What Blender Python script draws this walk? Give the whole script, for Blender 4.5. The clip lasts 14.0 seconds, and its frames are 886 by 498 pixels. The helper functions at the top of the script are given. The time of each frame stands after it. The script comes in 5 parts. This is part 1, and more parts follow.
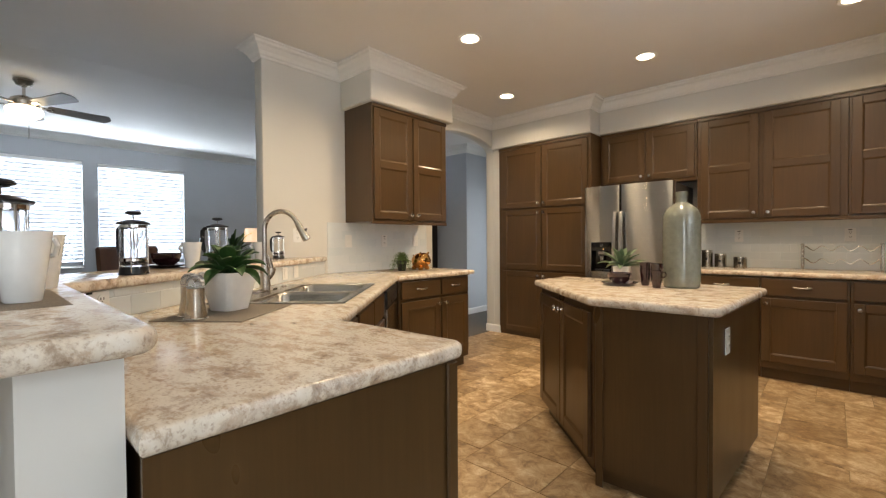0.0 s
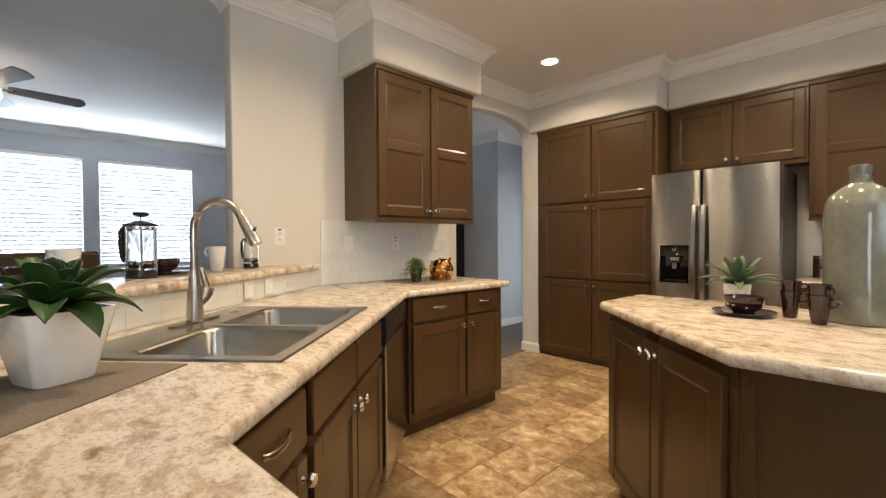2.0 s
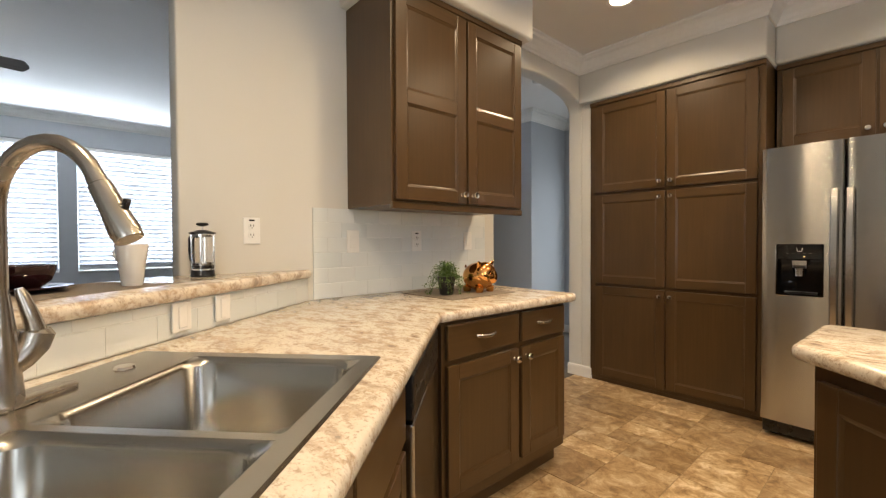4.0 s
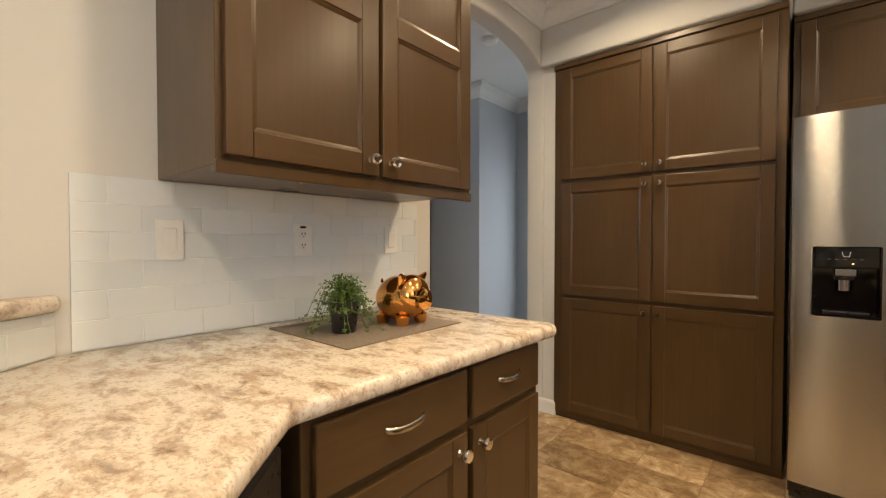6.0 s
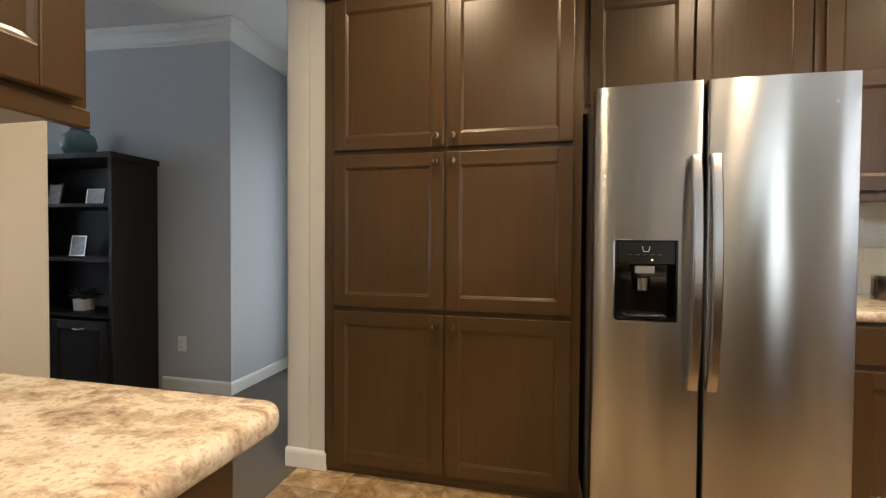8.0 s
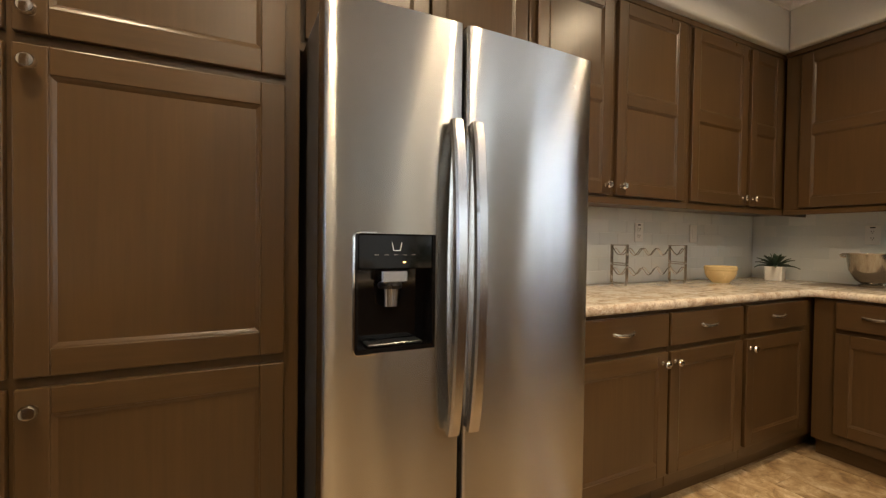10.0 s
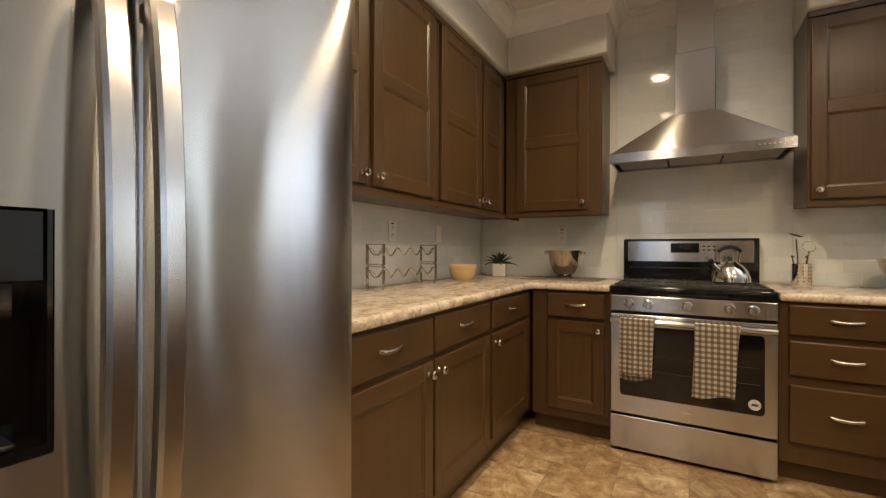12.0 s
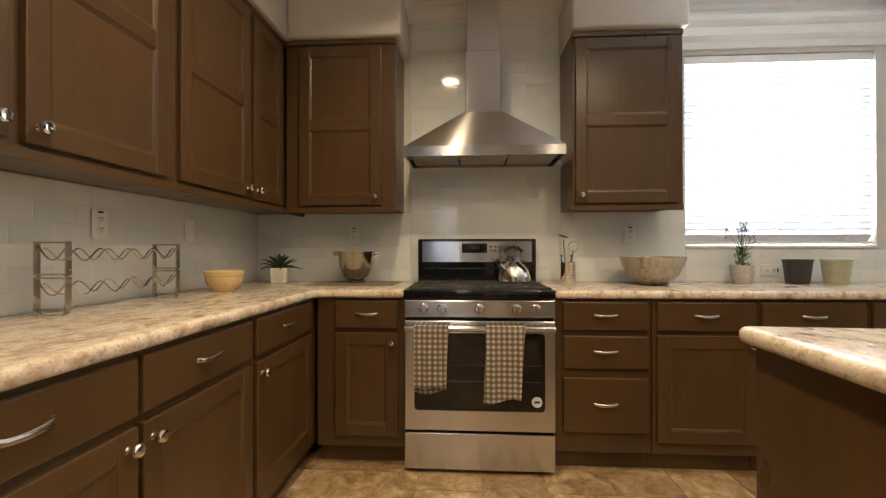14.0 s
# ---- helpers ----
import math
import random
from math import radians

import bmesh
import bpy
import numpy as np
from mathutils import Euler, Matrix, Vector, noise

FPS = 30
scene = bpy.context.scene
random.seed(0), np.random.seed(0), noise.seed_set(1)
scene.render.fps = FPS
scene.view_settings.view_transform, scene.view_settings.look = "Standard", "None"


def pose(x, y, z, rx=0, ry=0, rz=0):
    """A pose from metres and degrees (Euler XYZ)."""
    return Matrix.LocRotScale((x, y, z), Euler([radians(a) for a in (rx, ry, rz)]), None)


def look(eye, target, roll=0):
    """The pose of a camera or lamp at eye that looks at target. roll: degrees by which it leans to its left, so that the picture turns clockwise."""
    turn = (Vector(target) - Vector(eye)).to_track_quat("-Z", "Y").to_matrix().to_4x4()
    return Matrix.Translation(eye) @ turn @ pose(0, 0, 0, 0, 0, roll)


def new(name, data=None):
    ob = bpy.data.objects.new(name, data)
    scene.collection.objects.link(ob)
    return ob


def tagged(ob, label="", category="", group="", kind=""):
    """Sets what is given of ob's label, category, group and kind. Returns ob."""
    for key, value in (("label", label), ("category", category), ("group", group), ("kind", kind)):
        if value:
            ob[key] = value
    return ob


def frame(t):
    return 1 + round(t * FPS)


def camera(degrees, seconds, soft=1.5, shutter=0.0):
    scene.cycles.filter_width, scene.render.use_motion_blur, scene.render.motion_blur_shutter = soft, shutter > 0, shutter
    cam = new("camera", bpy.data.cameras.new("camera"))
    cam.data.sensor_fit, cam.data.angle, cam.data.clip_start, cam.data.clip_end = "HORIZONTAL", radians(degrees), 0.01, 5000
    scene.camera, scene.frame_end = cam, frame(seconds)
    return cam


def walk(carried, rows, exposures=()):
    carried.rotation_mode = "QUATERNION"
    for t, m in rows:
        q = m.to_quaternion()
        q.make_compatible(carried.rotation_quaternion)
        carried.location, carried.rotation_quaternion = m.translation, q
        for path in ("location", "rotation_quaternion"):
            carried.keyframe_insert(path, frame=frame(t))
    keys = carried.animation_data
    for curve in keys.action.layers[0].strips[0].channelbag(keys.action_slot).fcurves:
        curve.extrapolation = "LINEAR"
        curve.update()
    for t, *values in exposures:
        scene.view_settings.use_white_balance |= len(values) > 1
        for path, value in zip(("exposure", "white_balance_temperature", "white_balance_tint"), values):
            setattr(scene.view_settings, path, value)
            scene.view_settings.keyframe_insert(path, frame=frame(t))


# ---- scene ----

cam = camera(92.4, 14.0, soft=1.25)
PATH = [
    (0, (0.187, 0.384, 1.19), (-1.164, 1.857, 1.155), -0.4),
    (0.5, (0.057, 0.583, 1.205), (-1.317, 2.036, 1.169), -0.4),
    (1, (-0.078, 0.782, 1.213), (-1.476, 2.212, 1.177), -0.4),
    (1.5, (-0.22, 0.926, 1.206), (-1.642, 2.331, 1.17), -0.4),
    (2, (-0.383, 1.045, 1.211), (-1.833, 2.422, 1.177), -0.4),
    (2.5, (-0.571, 1.152, 1.2), (-2.047, 2.501, 1.164), -0.3),
    (3, (-0.781, 1.267, 1.198), (-2.268, 2.603, 1.161), -0.3),
    (5.5, (-1.562, 2.049, 1.203), (-2.978, 3.462, 1.165), -0.2),
    (6, (-1.701, 2.249, 1.198), (-2.998, 3.771, 1.158), -0.0),
    (6.5, (-1.783, 2.429, 1.183), (-2.878, 4.103, 1.145), 0.1),
    (7, (-1.874, 2.634, 1.177), (-2.747, 4.434, 1.14), 0.1),
    (7.5, (-1.899, 2.822, 1.179), (-2.584, 4.701, 1.139), 0.1),
    (8, (-1.95, 3.008, 1.166), (-2.396, 4.957, 1.126), 0.4),
    (10.5, (-1.943, 3.802, 1.151), (-0.762, 5.416, 1.122), 0.7),
    (11, (-1.88, 3.889, 1.141), (-0.464, 5.302, 1.125), 0.6),
    (11.5, (-1.785, 3.955, 1.128), (-0.185, 5.154, 1.12), 0.4),
    (12, (-1.679, 4.025, 1.124), (0.058, 5.016, 1.124), 0.15),
    (12.5, (-1.583, 4.046, 1.128), (0.254, 4.836, 1.132), 0.05),
    (13, (-1.474, 4.059, 1.12), (0.438, 4.647, 1.126), -0.05),
    (13.5, (-1.359, 4.069, 1.12), (0.606, 4.437, 1.131), -0.1),
    (14, (-1.262, 4.067, 1.118), (0.734, 4.187, 1.127), -0.1),
]

walk(cam, [(t, look(eye, target, roll)) for t, eye, target, roll in PATH])

# ---- world, lights ----
CEIL = 2.75
world = bpy.data.worlds.new("world")
scene.world = world
world.use_nodes = True
sky = world.node_tree.nodes.new("ShaderNodeTexSky")
sky.sky_type, sky.sun_disc = "NISHITA", False
sky.sun_elevation, sky.sun_rotation = radians(48), radians(200)
world.node_tree.links.new(sky.outputs[0], world.node_tree.nodes["Background"].inputs[0])
world.node_tree.nodes["Background"].inputs[1].default_value = 0.12
scene.view_settings.exposure = 0.13

# the last two are unseen, added to brighten the range side and sink counter
CANS = [(-1.88, 2.962), (-0.995, 4.232), (-2.406, 4.243), (0.285, 4.24), (-0.45, 2.96), (-1.88, 1.68)]
CAN_POWER, WINDOW_POWER = 14.5, 125.0


def area_lamp(name, m, size, size_y, power, color, shape="RECTANGLE", spread=180):
    lamp = bpy.data.lights.new(name, "AREA")
    lamp.shape, lamp.size, lamp.energy, lamp.color = shape, size, power, color
    if shape == "RECTANGLE":
        lamp.size_y = size_y
    lamp.spread = radians(spread)
    ob = new(name, lamp)
    ob.matrix_world = m
    return ob


for cx, cy in CANS:
    area_lamp("recessed_lamp", pose(cx, cy, CEIL - 0.012), 0.13, 0.13, CAN_POWER, (1.0, 0.76, 0.48), "DISK", 150)
DAY = (0.80, 0.90, 1.0)
# the third lamp fills the unseen window added in the living room
for wy, ww in ((0.892, 1.28), (2.367, 1.27), (4.785, 0.72)):
    area_lamp("window_daylight", pose(-8.93, wy, 1.67, 0, -90, 0), 1.72, ww, WINDOW_POWER * ww / 1.28, DAY)
area_lamp("window_daylight", pose(1.68, 2.10, 1.75, 0, 90, 0), 1.23, 1.16, 140.0, (0.90, 0.96, 1.0))
# lamp of the unseen east window, for bluish daylight on the low wall
area_lamp("window_daylight", pose(1.68, -0.90, 1.50, 0, 90, 0), 1.90, 1.90, 48.0, (0.86, 0.94, 1.0))

# ---- materials ----


class Nodes:
    """A material's node tree, with short ways to add and join nodes."""

    def __init__(self, name, rough=0.5, metal=0.0):
        self.mat = bpy.data.materials.new(name)
        self.mat.use_nodes = True
        self.t = self.mat.node_tree
        self.b = self.t.nodes["Principled BSDF"]
        self.b.inputs["Roughness"].default_value = rough
        self.b.inputs["Metallic"].default_value = metal

    def add(self, kind, **props):
        n = self.t.nodes.new(kind)
        for k, v in props.items():
            if k in n.inputs:
                n.inputs[k].default_value = v
        return n

    def coords(self, scale=(1, 1, 1), kind="Object"):
        c, m = self.add("ShaderNodeTexCoord"), self.add("ShaderNodeMapping")
        m.inputs["Scale"].default_value = scale
        self.link(c.outputs[kind], m.inputs[0])
        return m.outputs[0]

    def world(self, scale=(1, 1, 1)):
        g, m = self.add("ShaderNodeNewGeometry"), self.add("ShaderNodeMapping")
        m.inputs["Scale"].default_value = scale
        self.link(g.outputs["Position"], m.inputs[0])
        return m.outputs[0]

    def noise(self, vec, scale, detail=4.0, rough=0.55, distort=0.0):
        n = self.add("ShaderNodeTexNoise", Scale=scale, Detail=detail, Roughness=rough, Distortion=distort)
        self.link(vec, n.inputs["Vector"])
        return n.outputs[0]

    def ramp(self, fac, *stops):
        r = self.add("ShaderNodeValToRGB")
        e = r.color_ramp.elements
        while len(e) < len(stops):
            e.new(0.5)
        for el, (p, c) in zip(e, stops):
            el.position, el.color = p, (*c, 1) if len(c) == 3 else c
        self.link(fac, r.inputs[0])
        return r.outputs[0]

    def mix(self, fac, a, b, mode="MIX"):
        n = self.t.nodes.new("ShaderNodeMixRGB")
        n.blend_type = mode
        for s, v in ((0, fac), (1, a), (2, b)):
            if isinstance(v, (int, float)):
                n.inputs[s].default_value = v
            elif isinstance(v, tuple):
                n.inputs[s].default_value = (*v, 1)
            else:
                self.link(v, n.inputs[s])
        return n.outputs[0]

    def link(self, a, b):
        self.t.links.new(a, b)

    def color(self, sock):
        self.link(sock, self.b.inputs["Base Color"])

    def rough(self, fac, lo, hi):
        m = self.add("ShaderNodeMapRange")
        m.inputs[3].default_value, m.inputs[4].default_value = lo, hi
        self.link(fac, m.inputs[0])
        self.link(m.outputs[0], self.b.inputs["Roughness"])

    def bump(self, h, strength, dist=0.002):
        n = self.add("ShaderNodeBump", Strength=strength, Distance=dist)
        self.link(h, n.inputs["Height"])
        self.link(n.outputs[0], self.b.inputs["Normal"])


def plain(name, color, rough=0.5, metal=0.0, vary=0.12, scale=30.0, bump=0.0, trans=0.0, coat=0.0):
    n = Nodes(name, rough, metal)
    f = n.noise(n.coords(), scale)
    n.color(n.ramp(f, (0.3, tuple(c * (1 - vary) for c in color)), (0.7, tuple(min(1, c * (1 + vary)) for c in color))))
    n.rough(f, max(0.02, rough - 0.05), min(1, rough + 0.06))
    if bump:
        n.bump(f, bump)
    n.b.inputs["Transmission Weight"].default_value = trans
    n.b.inputs["Coat Weight"].default_value = coat
    return n.mat


def wood(name, dark, light, axis="z", rough=0.34):
    n = Nodes(name, rough)
    info = n.add("ShaderNodeObjectInfo")
    stretch = {"z": (38, 38, 1.6), "x": (1.6, 38, 38)}[axis]
    v = n.coords(stretch)
    shift = n.add("ShaderNodeVectorMath")
    n.link(v, shift.inputs[0])
    n.link(info.outputs["Random"], shift.inputs[1])
    shift.operation = "ADD"
    g = n.noise(shift.outputs[0], 1.6, 6, 0.62, 0.4)
    c = n.ramp(g, (0.20, dark), (0.80, light))
    big = n.noise(n.coords((3, 3, 1.2)), 1.4, 2)
    c = n.mix(n.ramp(big, (0.3, (0, 0, 0)), (0.75, (0.5, 0.5, 0.5))), c, tuple(0.72 * x for x in dark))
    tone = n.ramp(info.outputs["Random"], (0.0, (0.90, 0.90, 0.90)), (1.0, (1.08, 1.06, 1.04)))
    n.color(n.mix(1.0, c, tone, "MULTIPLY"))
    n.rough(big, rough - 0.06, rough + 0.08)
    n.bump(g, 0.03, 0.0006)
    return n.mat


def granite_laminate():
    n = Nodes("granite_laminate", 0.2)
    v = n.world((1, 1, 1))
    warp = n.noise(v, 5, 3, 0.6, 1.0)
    a = n.noise(n.world((0.78, 1.15, 1)), 18, 7, 0.72, 0.3)
    b = n.noise(n.world((0.68, 1.25, 1)), 13, 7, 0.72, 0.25)
    fine = n.noise(v, 120, 3, 0.6)
    c = n.ramp(a, (0.32, (0.22, 0.145, 0.095)), (0.42, (0.47, 0.375, 0.285)), (0.50, (0.70, 0.62, 0.51)), (0.72, (0.78, 0.73, 0.65)))
    c = n.mix(n.ramp(b, (0.51, (0, 0, 0)), (0.58, (0.85, 0.85, 0.85))), c, (0.50, 0.375, 0.265))
    c = n.mix(n.ramp(b, (0.60, (0, 0, 0)), (0.65, (0.9, 0.9, 0.9))), c, (0.25, 0.19, 0.15))
    c = n.mix(n.ramp(warp, (0.45, (0, 0, 0)), (0.7, (0.45, 0.45, 0.45))), c, (0.74, 0.67, 0.58))
    c = n.mix(n.ramp(fine, (0.54, (0, 0, 0)), (0.66, (0.6, 0.6, 0.6))), c, (0.36, 0.25, 0.17))
    n.color(c)
    n.rough(fine, 0.11, 0.20)
    n.bump(fine, 0.04, 0.001)
    return n.mat


def stone_floor():
    n = Nodes("stone_vinyl", 0.42)
    info, geo = n.add("ShaderNodeObjectInfo"), n.add("ShaderNodeNewGeometry")
    both = n.add("ShaderNodeMath")
    both.operation = "ADD"
    n.link(info.outputs["Random"], both.inputs[0])
    n.link(geo.outputs["Random Per Island"], both.inputs[1])
    frac = n.add("ShaderNodeMath")
    frac.operation = "FRACT"
    n.link(both.outputs[0], frac.inputs[0])
    v = n.world()
    shift = n.add("ShaderNodeVectorMath")
    shift.operation = "MULTIPLY_ADD"
    n.link(frac.outputs[0], shift.inputs[0])
    shift.inputs[1].default_value = (9, 5, 7)
    n.link(v, shift.inputs[2])
    a = n.noise(shift.outputs[0], 11, 8, 0.72, 0.5)
    c = n.ramp(a, (0.34, (0.15, 0.09, 0.042)), (0.45, (0.31, 0.205, 0.105)), (0.54, (0.44, 0.325, 0.195)), (0.66, (0.62, 0.52, 0.38)))
    tone = n.ramp(frac.outputs[0], (0.0, (0.60, 0.54, 0.47)), (0.35, (0.84, 0.80, 0.74)), (0.7, (1.0, 0.97, 0.92)), (1.0, (1.25, 1.24, 1.22)))
    c = n.mix(1.0, c, tone, "MULTIPLY")
    big = n.noise(v, 2.6, 3, 0.6)
    c = n.mix(n.ramp(big, (0.40, (0, 0, 0)), (0.7, (0.28, 0.28, 0.28))), c, (0.33, 0.205, 0.09))
    pit = n.noise(shift.outputs[0], 60, 4, 0.6)
    c = n.mix(n.ramp(pit, (0.60, (0, 0, 0)), (0.72, (0.5, 0.5, 0.5))), c, (0.16, 0.10, 0.06))
    n.color(c)
    n.rough(a, 0.34, 0.55)
    n.bump(pit, 0.12, 0.001)
    return n.mat


def brushed(name, color, rough, axis, aniso=0.0, warp=0.0):
    n = Nodes(name, rough, 1.0)
    s = {"z": (400, 400, 2), "x": (1, 500, 500), "r": (9, 9, 9)}[axis]
    f = n.noise(n.coords(s), 1.0, 3, 0.6)
    n.color(n.ramp(f, (0.3, tuple(0.94 * c for c in color)), (0.7, color)))
    if not aniso:
        n.rough(f, rough - 0.04, rough + 0.05)
    n.b.inputs["Anisotropic"].default_value = aniso
    if aniso:
        tan = n.add("ShaderNodeTangent")
        tan.direction_type, tan.axis = "RADIAL", "Z"
        n.b.inputs["Anisotropic Rotation"].default_value = 0.25
        n.link(tan.outputs[0], n.b.inputs["Tangent"])
    if warp:
        n.bump(n.noise(n.coords((2.2, 2.2, 0.9)), 1.6, 1, 0.4), warp, 0.012)
    return n.mat


def wall_paint(name, color):
    n = Nodes(name, 0.72)
    f = n.noise(n.world(), 2.2, 3)
    n.color(n.ramp(f, (0.3, tuple(0.97 * c for c in color)), (0.7, color)))
    n.bump(n.noise(n.world(), 160, 3), 0.10, 0.001)
    return n.mat


def gingham():
    n = Nodes("checked_cotton", 0.9)
    v = n.coords()
    sep = n.add("ShaderNodeSeparateXYZ")
    n.link(v, sep.inputs[0])
    bands = []
    for s in (0, 2):
        m = n.add("ShaderNodeMath")
        m.operation = "MULTIPLY"
        n.link(sep.outputs[s], m.inputs[0])
        m.inputs[1].default_value = 2 * math.pi / 0.026
        w = n.add("ShaderNodeMath")
        w.operation = "SINE"
        n.link(m.outputs[0], w.inputs[0])
        bands.append(n.ramp(w.outputs[0], (0.0, (0, 0, 0)), (0.12, (1, 1, 1))))
    both = n.mix(0.5, bands[0], bands[1])
    n.color(n.ramp(both, (0.05, (0.80, 0.76, 0.68)), (0.5, (0.40, 0.32, 0.25)), (0.95, (0.22, 0.165, 0.12))))
    n.bump(n.noise(v, 500, 2), 0.4, 0.001)
    return n.mat


def glass(name, color=(1, 1, 1), rough=0.0, ior=1.45):
    n = Nodes(name, rough)
    n.b.inputs["Base Color"].default_value = (*color, 1)
    n.b.inputs["Transmission Weight"].default_value = 1.0
    n.b.inputs["IOR"].default_value = ior
    return n.mat


def emitter(name, color, strength):
    n = Nodes(name)
    n.b.inputs["Emission Color"].default_value = (*color, 1)
    n.b.inputs["Emission Strength"].default_value = strength
    return n.mat


def tile_glaze():
    n = Nodes("glass_tile", 0.07)
    info = n.add("ShaderNodeObjectInfo")
    n.color(n.ramp(info.outputs["Random"], (0.0, (0.72, 0.77, 0.78)), (1.0, (0.79, 0.82, 0.82))))
    n.bump(n.noise(n.world(), 9, 2), 0.10, 0.004)
    n.b.inputs["Coat Weight"].default_value = 0.3
    return n.mat


def leaf_material(name, dark, light):
    n = Nodes(name, 0.5)
    geo = n.add("ShaderNodeNewGeometry")
    c = n.ramp(geo.outputs["Random Per Island"], (0.0, dark), (1.0, light))
    n.color(n.mix(n.noise(n.coords(), 40), c, tuple(0.6 * x for x in dark)))
    return n.mat


def blind_slat():
    n = Nodes("white_blind", 0.5)
    n.b.inputs["Base Color"].default_value = (0.72, 0.74, 0.78, 1)
    tr = n.add("ShaderNodeBsdfTranslucent")
    tr.inputs[0].default_value = (0.8, 0.84, 0.9, 1)
    mx = n.add("ShaderNodeMixShader")
    mx.inputs[0].default_value = 0.04
    n.link(n.b.outputs[0], mx.inputs[1])
    n.link(tr.outputs[0], mx.inputs[2])
    n.link(mx.outputs[0], n.t.nodes["Material Output"].inputs[0])
    return n.mat


WOOD_D, WOOD_L = (0.069, 0.0375, 0.0140), (0.102, 0.0575, 0.0220)
CAB = wood("stained_cabinet_wood", WOOD_D, WOOD_L, rough=0.29)
CABX = wood("stained_drawer_wood", WOOD_D, WOOD_L, "x", 0.29)
ESPRESSO = wood("espresso_wood", (0.006, 0.003, 0.003), (0.014, 0.007, 0.006), rough=0.5)
GRANITE, FLOOR, GLAZE = granite_laminate(), stone_floor(), tile_glaze()
GROUT = plain("grout", (0.74, 0.77, 0.77), 0.6)
FLOORGROUT = plain("floor_joint", (0.30, 0.22, 0.13), 0.8)
PAINT = wall_paint("greige_paint", (0.68, 0.665, 0.62))
BLUEGREY = wall_paint("blue_grey_paint", (0.50, 0.52, 0.55))
CEILING = wall_paint("ceiling_paint", (0.80, 0.785, 0.76))
TRIM = plain("white_trim", (0.80, 0.79, 0.76), 0.4, vary=0.02)
WHITE = plain("white_plastic", (0.82, 0.82, 0.80), 0.3, vary=0.02)
CERAMIC = plain("white_ceramic", (0.82, 0.81, 0.78), 0.14, vary=0.03, coat=0.4)
STEEL = brushed("brushed_steel", (0.56, 0.565, 0.575), 0.19, "x", 0.95)
FRIDGE = brushed("fridge_steel", (0.50, 0.495, 0.48), 0.20, "x", 1.0, 0.30)
HANDLESTEEL = brushed("handle_steel", (0.60, 0.59, 0.58), 0.24, "r")
SINK = brushed("sink_steel", (0.46, 0.44, 0.40), 0.24, "r")
BOWLSTEEL = plain("bowl_steel", (0.40, 0.37, 0.32), 0.17, 1.0, vary=0.03)
NICKEL = brushed("brushed_nickel", (0.52, 0.47, 0.41), 0.26, "r")
CHROME = plain("polished_chrome", (0.80, 0.78, 0.75), 0.10, 1.0, vary=0.02)
BLACK = plain("black_plastic", (0.012, 0.012, 0.013), 0.28)
GLOSSBLACK = plain("black_glass", (0.006, 0.006, 0.007), 0.06, vary=0.02)
IRON = plain("cast_iron", (0.018, 0.018, 0.018), 0.62, bump=0.2)
RUBBER = plain("dark_grey_side", (0.06, 0.055, 0.055), 0.5)
GOLD = plain("gold_glaze", (0.80, 0.40, 0.12), 0.05, 1.0, vary=0.04)
MAT = plain("woven_placemat", (0.19, 0.155, 0.12), 0.85, vary=0.3, scale=260, bump=0.4)
CARPET = plain("grey_carpet", (0.13, 0.115, 0.10), 0.97, vary=0.25, scale=200, bump=0.5)
GREEN = leaf_material("agave_leaf", (0.022, 0.065, 0.014), (0.075, 0.18, 0.032))
PALEGREEN = leaf_material("pale_succulent_leaf", (0.10, 0.17, 0.09), (0.26, 0.34, 0.20))
FERN = leaf_material("fern_leaf", (0.055, 0.12, 0.018), (0.20, 0.29, 0.06))
DARKLEAF = leaf_material("dark_succulent_leaf", (0.03, 0.06, 0.035), (0.08, 0.13, 0.07))
LAVENDER = leaf_material("lavender_flower", (0.20, 0.17, 0.30), (0.34, 0.30, 0.46))
SOIL = plain("potting_soil", (0.03, 0.02, 0.014), 0.95, vary=0.4, scale=120, bump=0.6)
PLUM = plain("plum_glaze", (0.030, 0.010, 0.012), 0.10, vary=0.1, coat=0.5)
CREAM = plain("cream_stoneware", (0.66, 0.50, 0.25), 0.25, vary=0.05)
SAGE = plain("sage_plastic", (0.42, 0.42, 0.29), 0.45)
CHARCOAL = plain("charcoal_plastic", (0.035, 0.034, 0.036), 0.45)
CONCRETE = plain("pale_concrete", (0.45, 0.43, 0.39), 0.7, vary=0.15, scale=60, bump=0.2)
COFFEE = plain("ground_coffee", (0.012, 0.007, 0.004), 0.6)
LEATHER = plain("brown_leather", (0.055, 0.024, 0.012), 0.35, vary=0.2)
CHECK, SLAT = gingham(), blind_slat()
GLASS = glass("clear_glass")
GREYGLAZE = plain("grey_green_crackle_glaze", (0.20, 0.21, 0.17), 0.10, vary=0.10, scale=40, coat=0.6)
PAPER = plain("pale_photo", (0.55, 0.56, 0.58), 0.4, vary=0.3, scale=25)
LED = emitter("lamp_lens", (1.0, 0.80, 0.55), 9.0)
FANGLOW = emitter("frosted_lamp_bowl", (1.0, 0.83, 0.58), 7.0)
SHADEGLOW = emitter("lamp_shade_glow", (1.0, 0.62, 0.28), 0.8)

# ---- mesh helpers ----


def mesh_of(name, bm, material, smooth=False):
    me = bpy.data.meshes.new(name)
    bmesh.ops.recalc_face_normals(bm, faces=bm.faces)
    bm.to_mesh(me)
    bm.free()
    me.materials.append(material)
    if smooth:
        for p in me.polygons:
            p.use_smooth = True
        me.set_sharp_from_angle(angle=radians(38))
    return me


